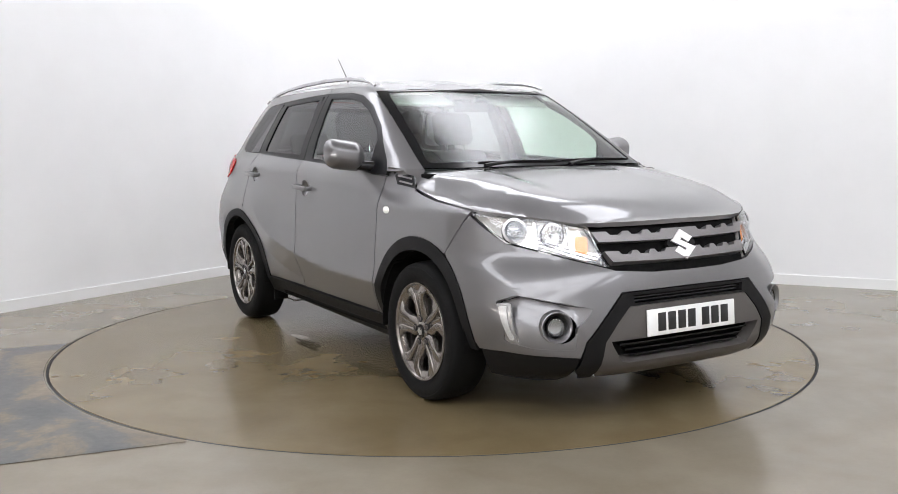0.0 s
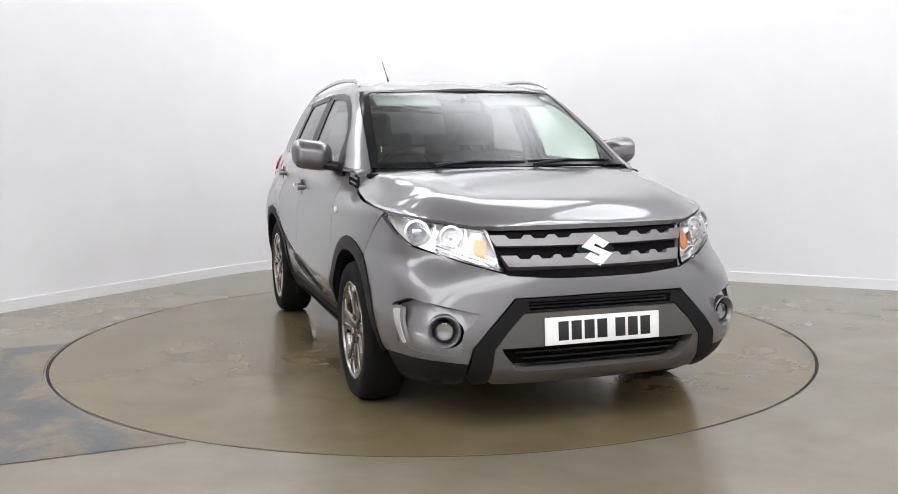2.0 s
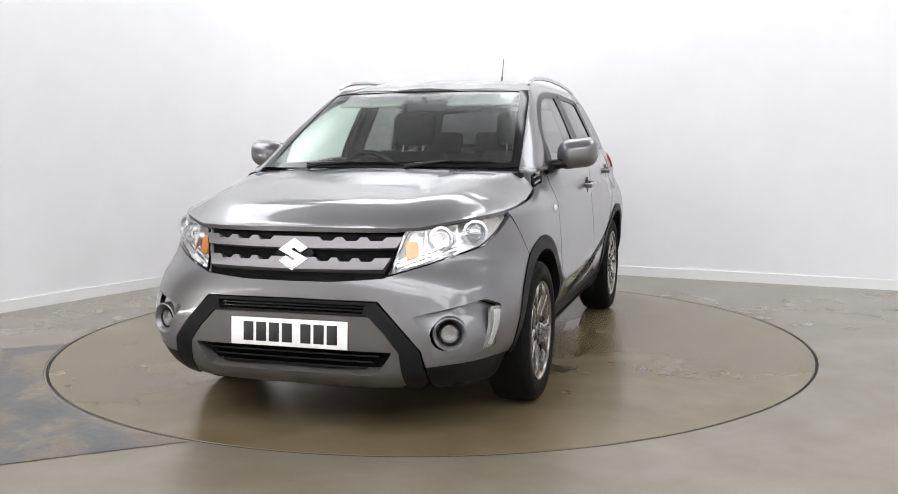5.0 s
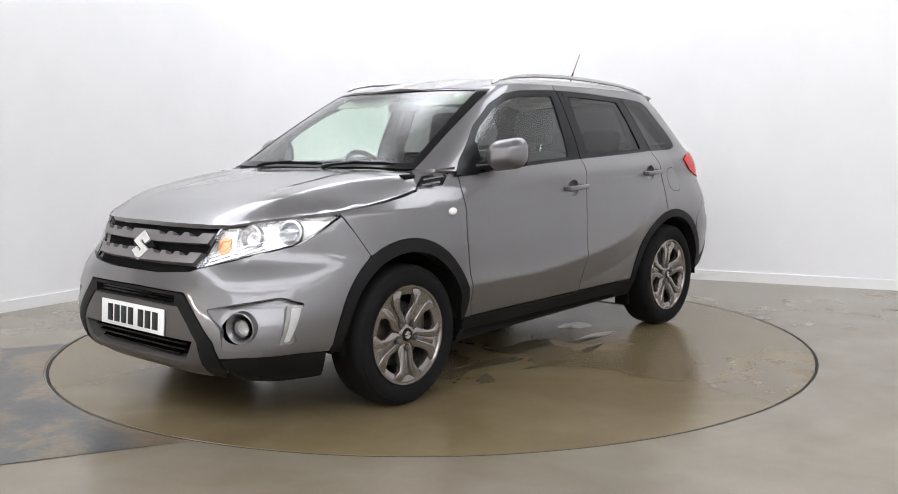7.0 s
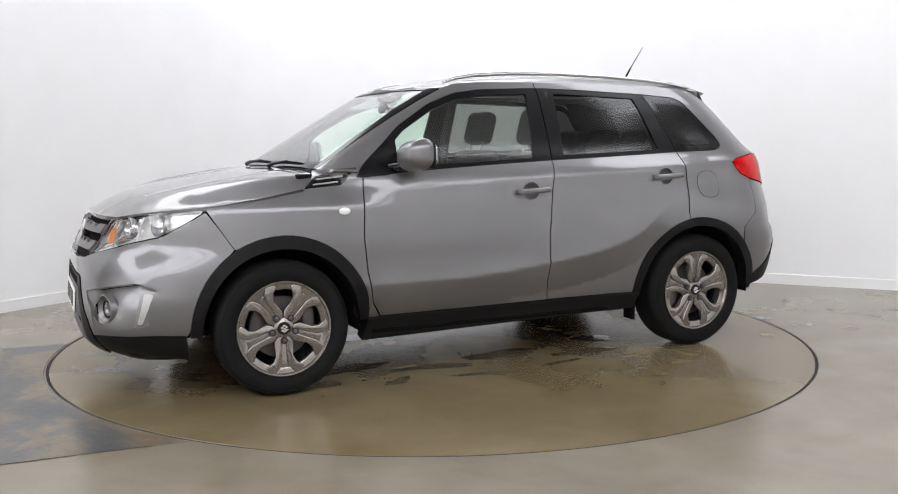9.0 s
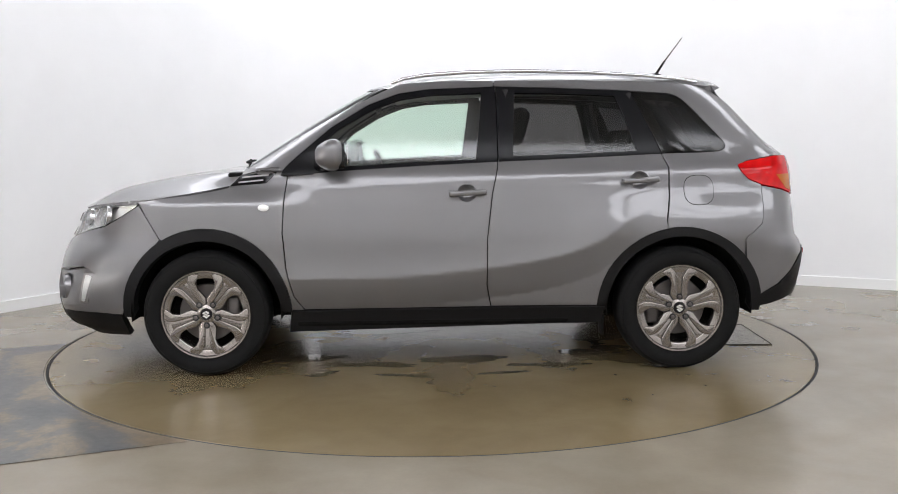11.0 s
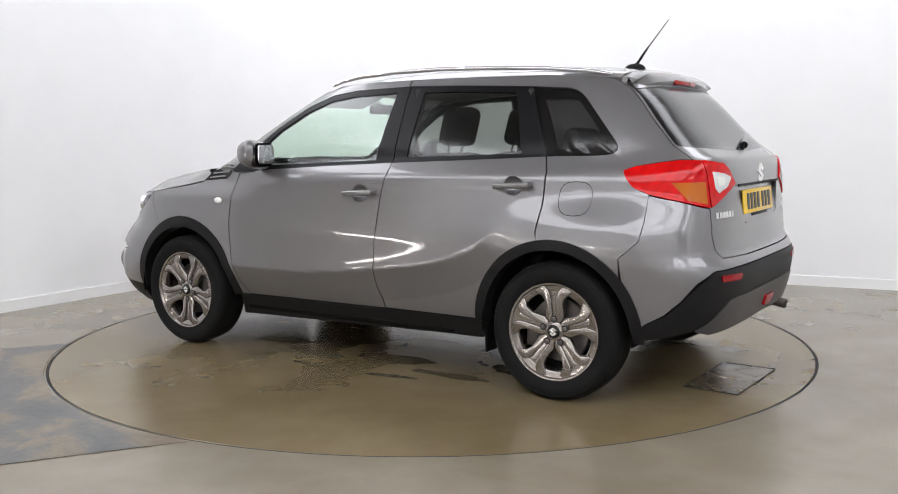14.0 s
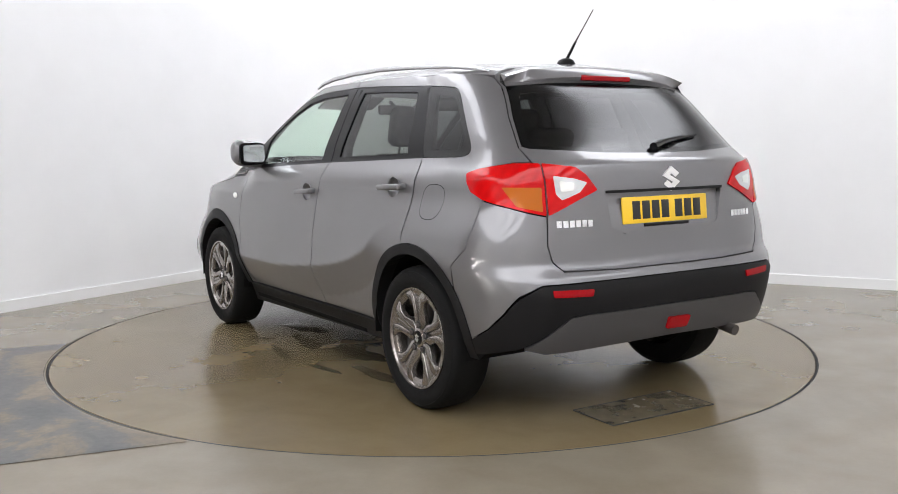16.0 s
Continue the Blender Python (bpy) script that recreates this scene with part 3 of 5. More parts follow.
for m in SIDES:
    panel("fog_bezel", pocket, NOSE_SKIN, PAINT, front_bumper, [loop_on(NOSE_SKIN, [("y", 0.662 + 0.066 * math.cos(a * math.pi / 12), 0.456 + 0.066 * math.sin(a * math.pi / 12)) for a in range(24)])], gap=0.015, mirror=m, depth=0.0, sink=lambda p: 0.001 + 0.04 * step(0.345, 0.56, p.z) * step(0.51, 0.62, abs(p.y)), label="recessed body-coloured fog lamp bezel")
    # fog lamp in its round bezel
    fog = Vector((2.055, -0.662 if m else 0.662, 0.456))
    turn = Euler((0, radians(90), radians(-20 if m else 20))).to_matrix().to_4x4()
    lamp = part("fog_lamp", moved(lathe([(0.072, -0.03), (0.069, 0.0), (0.065, 0.003), (0.061, 0.0), (0.05, -0.024), (0.043, -0.036), (0.0, -0.05)], 40), Matrix.Translation(fog) @ turn), PAINT, front_bumper, "round fog lamp in a body-coloured ring")
    part("reflector", moved(lathe([(0.036, -0.016), (0.030, -0.03), (0.0, -0.04)], 32), Matrix.Translation(fog) @ turn), FOG_BOWL, lamp)
    part("rim", moved(lathe([(0.043, -0.04), (0.042, -0.010), (0.036, -0.012), (0.035, -0.04)], 32), Matrix.Translation(fog) @ turn), GLOSS_BLACK, lamp)
    part("lens", moved(lathe([(0.037, -0.013), (0.025, -0.008), (0.0, -0.005)], 32), Matrix.Translation(fog) @ turn), LENS, lamp)
    drl = rounded(loop_on(NOSE_SKIN, [(1.838, 0.545), (1.905, 0.553), (1.942, 0.381), (1.893, 0.378)]), 0.012)
    day = panel("daytime_lamp", drl, NOSE_SKIN, FOG_BOWL, front_bumper, off=-0.002, depth=0.015, gap=0.01, mirror=m, label="slim upright daytime lamp with a silver frame")
    panel("lens", rounded(loop_on(NOSE_SKIN, [(1.853, 0.533), (1.891, 0.539), (1.926, 0.396), (1.905, 0.394)]), 0.008), NOSE_SKIN, DAY_LENS, day, off=0.003, depth=0.008, gap=0.01, mirror=m)

# black surround, grey centre and intakes
sur = both([("y", 0.0, 0.588), ("y", 0.38, 0.586), ("y", 0.495, 0.466), ("y", 0.557, 0.393), ("y", 0.572, 0.262), ("y", 0.53, 0.222), ("y", 0.485, 0.228), ("y", 0.475, 0.388), ("y", 0.42, 0.46), ("y", 0.35, 0.53), ("y", 0.0, 0.532)])
panel("bumper_surround", loop_on(NOSE_SKIN, sur), NOSE_SKIN, BLACK, front_bumper, [loop_on(NOSE_SKIN, [("y", -0.33, 0.575), ("y", 0.33, 0.575), ("y", 0.325, 0.54), ("y", -0.325, 0.54)])], off=0.004, depth=0.05, gap=0.025, label="black textured trapezoid surround")
panel("upper_intake", loop_on(NOSE_SKIN, [("y", -0.36, 0.585), ("y", 0.36, 0.585), ("y", 0.35, 0.53), ("y", -0.35, 0.53)]), NOSE_SKIN, MATT, front_bumper, off=-0.045, depth=0.0)
for z in (0.551, 0.564):
    panel("slat", loop_on(NOSE_SKIN, [("y", -0.33, z + 0.003), ("y", 0.33, z + 0.003), ("y", 0.33, z - 0.003), ("y", -0.33, z - 0.003)]), NOSE_SKIN, GLOSS_BLACK, front_bumper, off=-0.012, depth=0.02, gap=0.05)
grey = both([("y", 0.0, 0.53), ("y", 0.348, 0.528), ("y", 0.418, 0.458), ("y", 0.473, 0.386), ("y", 0.483, 0.24), ("y", 0.45, 0.218), ("y", 0.3, 0.21), ("y", 0.0, 0.208)])
low_intake = [("y", -0.445, 0.388), ("y", 0.445, 0.388), ("y", 0.43, 0.36), ("y", 0.38, 0.292), ("y", 0.34, 0.285), ("y", -0.34, 0.285), ("y", -0.38, 0.292), ("y", -0.43, 0.36)]
panel("bumper_centre", loop_on(NOSE_SKIN, grey), NOSE_SKIN, GREY_PLASTIC, front_bumper, [loop_on(NOSE_SKIN, low_intake)], off=0.0, depth=0.06, gap=0.03, label="satin grey bumper centre")
panel("lower_intake", loop_on(NOSE_SKIN, low_intake), NOSE_SKIN, MATT, front_bumper, off=-0.055, depth=0.0)
for z in (0.312, 0.338, 0.364):
    w = 0.30 + (z - 0.285) * 1.1
    panel("slat", loop_on(NOSE_SKIN, [("y", -w, z + 0.004), ("y", w, z + 0.004), ("y", w, z - 0.004), ("y", -w, z - 0.004)]), NOSE_SKIN, GLOSS_BLACK, front_bumper, off=-0.02, depth=0.025, gap=0.05)
for m in SIDES:
    panel("bumper_lip", loop_on(NOSE_SKIN, [("y", 0.577, 0.320), ("y", 0.66, 0.327), (1.85, 0.330), (1.715, 0.320), (1.69, 0.20), (1.9, 0.195), ("y", 0.66, 0.195), ("y", 0.576, 0.20)]), NOSE_SKIN, BLACK, front_bumper, off=-0.002, depth=0.04, gap=0.03, mirror=m, label="black lower bumper lip")

# grille
grille = panel("grille", loop_on(NOSE_SKIN, both([("y", 0.0, 0.868), ("y", 0.3, 0.866), ("y", 0.47, 0.86), ("y", 0.44, 0.76), ("y", 0.408, 0.68), ("y", 0.2, 0.669), ("y", 0.0, 0.667)])), NOSE_SKIN, MATT, car, off=-0.03, depth=0.0, label="black grille with two grey bars")


def notched(z_top, z_low, y_end, y_in, dip):
    """Half the outline of a grille bar whose edge has flat notches."""
    edge = [("y", y_in, z_low), ]
    k = 3
    w = (y_end - 0.05 - y_in) / k
    for i in range(k):
        a = y_in + i * w
        edge += [("y", a + 0.12 * w, z_low), ("y", a + 0.26 * w, z_low + dip), ("y", a + 0.72 * w, z_low + dip), ("y", a + 0.86 * w, z_low)]
    return edge + [("y", y_end, z_low)]


for z0, z1, ye in ((0.796, 0.838, 0.452), (0.713, 0.757, 0.415)):
    upper = [("y", p[1], p[2]) for p in notched(z1, z1 - 0.0, ye, 0.09, -0.015)]
    bar = both([("y", 0.0, z1)] + upper + [("y", ye - 0.022, z0), ("y", 0.0, z0 - 0.004)])
    panel("grille_bar", loop_on(NOSE_SKIN, bar), NOSE_SKIN, SATIN, grille, off=0.004, depth=0.035, gap=0.03, label="satin grey notched bar")


def emblem(size):
    """A plain slanted lozenge of two folded bars."""
    half = [(-0.52, 0.13), (-0.02, 0.52), (0.46, 0.22), (0.24, 0.06), (-0.02, 0.22), (-0.10, 0.15), (0.52, -0.13)]
    pts = half + [(-x, -y) for x, y in half[1:-1]]
    pts = [(x * size, y * size) for x, y in pts]
    return prism(pts, 0.009, 0.0)


UPRIGHT = Matrix(((0, 0, 1, 0), (1, 0, 0, 0), (0, 1, 0, 0), (0, 0, 0, 1)))      # x, y, z of a drawing to y, z, x of the car
part("badge_base", moved(prism([(-0.088, 0), (-0.05, 0.05), (0, 0.075), (0.05, 0.05), (0.088, 0), (0.05, -0.05), (0, -0.075), (-0.05, -0.05)], 0.02, 0.004), pose(2.07, 0, 0.766, 0, -20) @ UPRIGHT), BLACK, grille)
part("badge", moved(emblem(0.132), pose(2.095, 0, 0.766, 0, -20) @ UPRIGHT), BADGE, grille, "slanted chrome badge")

# headlamps
for m in SIDES:
    s = -1 if m else 1
    outline = rounded(loop_on(NOSE_SKIN, HEAD), 0.012)
    head = panel("headlamp", outline, NOSE_SKIN, BOWL, car, off=-0.035, depth=-0.034, gap=0.015, mirror=m, label="clear swept-back headlamp with silver reflectors", sink=lambda p: 0.016 * abs(math.sin(p.y * 26)))
    panel("lens", outline, NOSE_SKIN, LENS, head, off=0.001, depth=0.0, gap=0.03, mirror=m)
    inner_rim = [(u * 0.0 + a[0] + (cu - a[0]) * 0.03, a[1] + (cv - a[1]) * 0.045) for u, (a, (cu, cv)) in ((0, (a, (sum(q[0] for q in outline) / len(outline), sum(q[1] for q in outline) / len(outline)))) for a in outline)]
    panel("bezel", outline, NOSE_SKIN, GLOSS_BLACK, head, [inner_rim], off=-0.008, depth=0.01, gap=0.03, mirror=m)
    for y, z, r, tilt, ball in ((0.70, 0.843, 0.044, 26, True), (0.585, 0.826, 0.042, 14, False)):
        base = NOSE_SKIN(NOSE_SKIN.from_y(y, z), z)
        place = Matrix.Translation((base.x - 0.022, s * base.y, z)) @ Euler((0, radians(80), radians(s * tilt))).to_matrix().to_4x4()
        cup = part("projector" if ball else "main_beam", moved(lathe([(r + 0.012, -0.02), (r + 0.010, 0.002), (r, 0.004), (r * 0.9, -0.014), (r * 0.82, -0.02)], 36), place), SILVER, head)
        if ball:
            part("lens", moved(lathe([(r * 0.84, -0.02), (r * 0.7, -0.004), (r * 0.4, 0.008), (0.0, 0.012)], 32), place), material("lamp_ball", (0.62, 0.64, 0.66), 0.05, 0.8), cup)
        else:
            part("bowl", moved(lathe([(r * 0.86, -0.018), (r * 0.6, -0.036), (r * 0.3, -0.044), (0.0, -0.045)], 32), place), BOWL, cup)
            part("bulb", moved(lathe([(0.012, -0.045), (0.012, -0.01), (0.008, -0.004), (0.0, -0.003)], 16), place), CHROME, cup)
    # amber window, chamber walls and the stepped floor of the reflector
    panel("indicator", rounded(loop_on(NOSE_SKIN, [("y", 0.462, 0.825), ("y", 0.512, 0.832), ("y", 0.525, 0.765), ("y", 0.478, 0.752)]), 0.012), NOSE_SKIN, AMBER_BOWL, head, off=-0.026, depth=0.012, gap=0.02, mirror=m, label="amber indicator window")
    for y0, z0, y1, z1 in ((0.452, 0.846, 0.425, 0.715), (0.532, 0.868, 0.545, 0.742), (0.640, 0.882, 0.655, 0.775)):
        panel("chamber_wall", loop_on(NOSE_SKIN, [("y", y0, z0), ("y", y0 + 0.007, z0), ("y", y1 + 0.007, z1), ("y", y1, z1)]), NOSE_SKIN, SILVER, head, off=-0.012, depth=0.03, gap=0.02, mirror=m)
    for k in range(3):
        z = 0.0 + 0.016 * k
        panel("reflector_step", loop_on(NOSE_SKIN, [("y", 0.44, 0.722 + z), ("y", 0.56, 0.757 + z), ("y", 0.66, 0.795 + z), ("y", 0.66, 0.787 + z), ("y", 0.56, 0.749 + z), ("y", 0.44, 0.714 + z)]), NOSE_SKIN, CHROME, head, off=-0.020 - 0.004 * k, depth=0.02, gap=0.03, mirror=m)

# ---- bonnet ----
BON = curve([0.8, 0.95, 1.145, 1.48, 1.74, 1.9, 1.975, 2.02, 2.06], [1.105, 1.10, 1.087, 1.040, 0.993, 0.955, 0.93, 0.905, 0.868])


BON_EDGE = curve([0.9, 1.06, 1.12, 1.35, 1.6, 1.75, 1.9, 2.06], [1.036, 1.009, 0.998, 0.958, 0.930, 0.915, 0.895, 0.88])
BON_LIP = curve([0.0, 0.3, 0.475, 0.62, 0.72, 0.77, 0.81], [0.874, 0.872, 0.870, 0.893, 0.909, 0.919, 0.930])


def bonnet_side(x):
    z = BON_EDGE(x)
    return NOSE_SKIN(NOSE_SKIN.from_x(x, z), z).y


def bonnet_front(y):
    z = BON_LIP(abs(y))
    return NOSE_SKIN(NOSE_SKIN.from_y(abs(y), z), z).x


def bonnet_skin(x, y):
    a = abs(y)
    q = min(a / bonnet_side(min(x, 1.62)), 1.05)
    z, low = BON(x), BON_EDGE(x)
    knee = 0.70 + 0.16 * step(1.5, 1.1, x)
    t = 0.30 * q**2 + 0.70 * step(knee, 1.06, q) / step(knee, 1.06, 1.0)
    z = z + (low - z) * t
    z += 0.012 * step(0.36, 0.48, a) * step(0.80, 0.50, a) * step(2.0, 1.45, x) * step(0.95, 1.35, x)
    front = bonnet_front(min(a, 0.79))
    t = max(0.0, min((x - front + 0.30) / 0.30, 1.0)) ** 3
    return Vector((x, y, z * (1 - t) + t * (BON_LIP(a) + 0.003)))


half_bonnet = [(bonnet_front(y) - 0.001, y) for y in (0.0, 0.1, 0.2, 0.3, 0.4, 0.5, 0.56, 0.62, 0.67, 0.71, 0.745, 0.775)] + [(x, bonnet_side(x) - 0.003) for x in (1.6, 1.48, 1.35, 1.22, 1.125)] + [(1.092, 0.775), (1.068, 0.735), (1.06, 0.70), (1.072, 0.6), (1.05, 0.5), (1.09, 0.25), (1.10, 0.0)]
bonnet = panel("bonnet", [(x, y) for x, y in half_bonnet] + [(x, -y) for x, y in reversed(half_bonnet[1:-1])], bonnet_skin, PAINT, car, gap=0.03, depth=0.02)
part("scuttle", join(box(0.86, 1.14, -0.74, 0.74, 1.03, 1.068, 0.01)), MATT, car)
for s in (1, -1):
    cowl = bmesh.new()
    outer = [NOSE_SKIN(NOSE_SKIN.from_x(x, z), z) for x, z in ((1.122, 0.99), (1.09, 1.025), (1.06, 1.056), (1.0, 1.072), (0.93, 1.083), (0.84, 1.073))]
    inner = [bonnet_skin(1.124, 0.795), bonnet_skin(1.09, 0.772), bonnet_skin(1.066, 0.732), Vector((1.05, 0.708, 1.088)), Vector((0.97, 0.785, 1.092)), Vector((0.86, 0.82, 1.10))]
    a = [cowl.verts.new((p.x, s * (p.y + 0.001), p.z)) for p in outer]
    b = [cowl.verts.new((p[0], s * p[1], p[2])) for p in inner]
    for k in range(5):
        cowl.faces.new((a[k], a[k + 1], b[k + 1], b[k]))
    bmesh.ops.recalc_face_normals(cowl, faces=cowl.faces[:])
    part("cowl_corner", cowl, PAINT, car, smooth=True)

# ---- wings, doors, sides ----
QUARTER = rounded([(-0.9, 1.502), (-1.29, 1.474), (-1.545, 1.19), (-1.50, 1.156), (-1.19, 1.15)], 0.07)[5:-5]


def dish_hole(skin, x, z):
    return [skin.at((x + 0.05 * math.cos(2 * math.pi * k / 24), z - 0.002 + 0.045 * math.sin(2 * math.pi * k / 24))) for k in range(24)]


for m in SIDES:
    s = -1 if m else 1
    wing = panel("front_wing", loop_on(NOSE_SKIN, [(1.60, 0.918), (1.48, 0.935), (1.35, 0.95), (1.22, 0.97), (1.12, 0.99), (1.055, 1.055), (0.93, 1.082), (0.83, 1.068), (0.818, 1.05), (0.832, 0.947), (0.845, 0.76), (0.83, 0.573), (0.795, 0.416), (0.745, 0.337), (0.82, 0.337),
                 *arch(1.25, 0.445, 177, 60, 1.02), (1.482, 0.727), (1.542, 0.821)]), NOSE_SKIN, PAINT, car, gap=0.03, mirror=m)
    vent = panel("wing_vent", rounded(loop_on(NOSE_SKIN, [(1.12, 0.998), (1.06, 1.058), (0.868, 1.074), (0.93, 1.012)]), 0.008), NOSE_SKIN, GLOSS_BLACK, wing, off=0.003, depth=0.01, gap=0.03, mirror=m, label="black wing vent with two bright strips")
    for a, b in (((1.075, 1.012), (0.945, 1.024)), ((1.055, 1.038), (0.915, 1.05))):
        panel("strip", loop_on(NOSE_SKIN, [a, b, (b[0], b[1] + 0.008), (a[0], a[1] + 0.008)]), NOSE_SKIN, SATIN, vent, off=0.007, depth=0.004, gap=0.04, mirror=m)
    rp = NOSE_SKIN(NOSE_SKIN.from_x(0.937, 0.888), 0.888)
    part("side_repeater", moved(lathe([(0.030, 0.0), (0.028, 0.006), (0.018, 0.011), (0.0, 0.013)], 24), Matrix.Translation((rp.x, s * rp.y, rp.z)) @ Euler((radians(-90 * s), 0, 0)).to_matrix().to_4x4() @ Matrix.Diagonal((1, 0.62, 1, 1))), WHITE_PLASTIC, wing, "small clear side repeater")

    door = panel("front_door", loop_on(NOSE_SKIN, [(0.812, 1.05), (0.55, 1.073), (0.13, 1.096), (-0.287, 1.115), (-0.288, 1.09), (-0.257, 0.949), (-0.228, 0.71), (-0.226, 0.467), (-0.25, 0.345), (0.738, 0.340), (0.789, 0.416), (0.824, 0.573), (0.839, 0.76), (0.826, 0.947)]), NOSE_SKIN, PAINT, car, [dish_hole(NOSE_SKIN, -0.125, 0.955)], gap=0.017, mirror=m)
    back = panel("rear_door", loop_on(TAIL_SKIN, [(-0.293, 1.115), (-0.65, 1.128), (-1.0, 1.142), (-1.172, 1.15), (-1.199, 1.08), (-1.197, 0.922), (-1.178, 0.80), *arch(-1.265, 0.438, 80, 5, 1.0, 14), (-0.82, 0.345), (-0.256, 0.347), (-0.232, 0.467), (-0.234, 0.71), (-0.263, 0.949), (-0.294, 1.09)]), TAIL_SKIN, PAINT, car, [dish_hole(TAIL_SKIN, -1.04, 1.012)], gap=0.017, mirror=m)
    for d, sk, x, z in ((door, NOSE_SKIN, -0.125, 0.955), (back, TAIL_SKIN, -1.04, 1.012)):
        p = Vector((x, s * (half_width(x, z) + 0.001), z))
        lean = Matrix.Translation(p) @ Euler((radians(s * -4), radians(3), 0)).to_matrix().to_4x4()
        cup = part("handle_recess", moved(lathe([(0.053, -0.001), (0.048, -0.012), (0.036, -0.026), (0.018, -0.033), (0.0, -0.034)], 32), lean @ Euler((radians(-90 * s), 0, 0)).to_matrix().to_4x4() @ Matrix.Diagonal((1, 0.9, 1, 1))), PAINT, d)
        bar = box(-0.098, 0.098, -0.012, 0.012, -0.014, 0.014, 0.009, 3)
        part("door_handle", moved(bar, lean @ pose(-0.005, s * 0.034, 0.004)), PAINT, d, "body-coloured bar handle")
        for e in (0.08, -0.088):
            part("handle_mount", moved(box(-0.015, 0.015, -0.02, 0.02, -0.013, 0.013, 0.005), lean @ pose(e, s * 0.012, 0.004)), PAINT, d)
    lamp_front = [(-1.585, 1.085), (-1.61, 1.06), (-1.66, 1.0), (-1.705, 0.985)]
    side = panel("body_side", loop_on(TAIL_SKIN, [(-0.29, 1.552), (-0.7, 1.552), (-1.1, 1.545), (-1.38, 1.525), ("y", 0.560, 1.508), ("y", 0.566, 1.47), ("y", 0.624, 1.326), ("y", 0.663, 1.198), ("y", 0.665, 1.138), (-1.80, 1.138), (-1.63, 1.110), *lamp_front, (-1.704, 0.86), (-1.69, 0.78), (-1.60, 0.70),
                 *arch(-1.265, 0.438, 140, 80, 1.0, 10), (-1.186, 0.80), (-1.205, 0.922), (-1.207, 1.08), (-1.18, 1.15), *QUARTER[::-1], (-1.03, 1.493), (-0.6, 1.512), (-0.29, 1.52)]), TAIL_SKIN, PAINT, car, gap=0.03, mirror=m)
    fuel = loop_on(TAIL_SKIN, rounded([(-1.278, 1.037), (-1.445, 1.037), (-1.443, 0.879), (-1.28, 0.878)], 0.07))
    if not m:
        panel("fuel_gap", [(a * 1.0, b) for a, b in fuel], TAIL_SKIN, SEAM, side, off=0.0008, depth=0.0, gap=0.03, mirror=m)
    cu, cv = sum(p[0] for p in fuel) / len(fuel), sum(p[1] for p in fuel) / len(fuel)
    if not m:
        panel("fuel_flap", [(cu + (a - cu) * 0.955, cv + (b - cv) * 0.955) for a, b in fuel], TAIL_SKIN, PAINT, side, off=0.0018, depth=0.002, gap=0.03, mirror=m)
    panel("roof_pillar", loop_on(SCREEN_SKIN, [(0.96, 1.083), ("y", 0.708, 1.092), ("y", 0.686, 1.2), ("y", 0.662, 1.3), ("y", 0.635, 1.4), ("y", 0.613, 1.47), ("y", 0.594, 1.515), (0.21, 1.537), (0.05, 1.548), (-0.284, 1.552), (-0.284, 1.52), (0.068, 1.508), (0.228, 1.486), (0.39, 1.427), (0.59, 1.306), (0.80, 1.125), (0.845, 1.078)]), SCREEN_SKIN, PAINT, car, gap=0.03, mirror=m)
    # glass and black frames
    wf = [(0.85, 1.06), (0.815, 1.125), (0.60, 1.312), (0.395, 1.435), (0.228, 1.494), (0.068, 1.516), (-0.292, 1.528), (-0.292, 1.10), (0.13, 1.08), (0.55, 1.057)]
    wfi = [(0.62, 1.094), (0.62, 1.235), (0.56, 1.292), (0.385, 1.394), (0.228, 1.453), (0.068, 1.477), (-0.218, 1.488), (-0.178, 1.13), (0.13, 1.117)]
    panel("window_frame", loop_on(SCREEN_SKIN, wf), SCREEN_SKIN, WINDOW_BLACK, door, [rounded(loop_on(SCREEN_SKIN, wfi), 0.012)], off=-0.003, depth=0.018, gap=0.03, mirror=m, label="black window frame")
    panel("window_glass", loop_on(SCREEN_SKIN, wfi), SCREEN_SKIN, GLASS, door, off=-0.009, depth=0.0, gap=0.04, mirror=m, label="lightly green side glass")
    wr = [(-0.298, 1.528), (-0.6, 1.521), (-1.03, 1.502), (-1.105, 1.33), (-1.18, 1.14), (-1.0, 1.127), (-0.65, 1.113), (-0.298, 1.10)]
    wri = [(-0.395, 1.487), (-0.6, 1.484), (-0.945, 1.468), (-0.99, 1.35), (-1.03, 1.21), (-1.045, 1.166), (-0.65, 1.153), (-0.375, 1.144)]
    panel("window_frame", loop_on(TAIL_SKIN, wr), TAIL_SKIN, WINDOW_BLACK, back, [rounded(loop_on(TAIL_SKIN, wri), 0.012)], off=-0.003, depth=0.018, gap=0.03, mirror=m, label="black window frame")
    panel("window_glass", loop_on(TAIL_SKIN, wri), TAIL_SKIN, TINT, back, off=-0.009, depth=0.0, gap=0.04, mirror=m, label="dark privacy glass")
    panel("pillar_backing", loop_on(TAIL_SKIN, [(-0.265, 1.12), (-0.275, 1.51), (-0.335, 1.505), (-0.33, 1.12)]), TAIL_SKIN, MATT, car, off=-0.03, depth=0.0, gap=0.05, mirror=m)
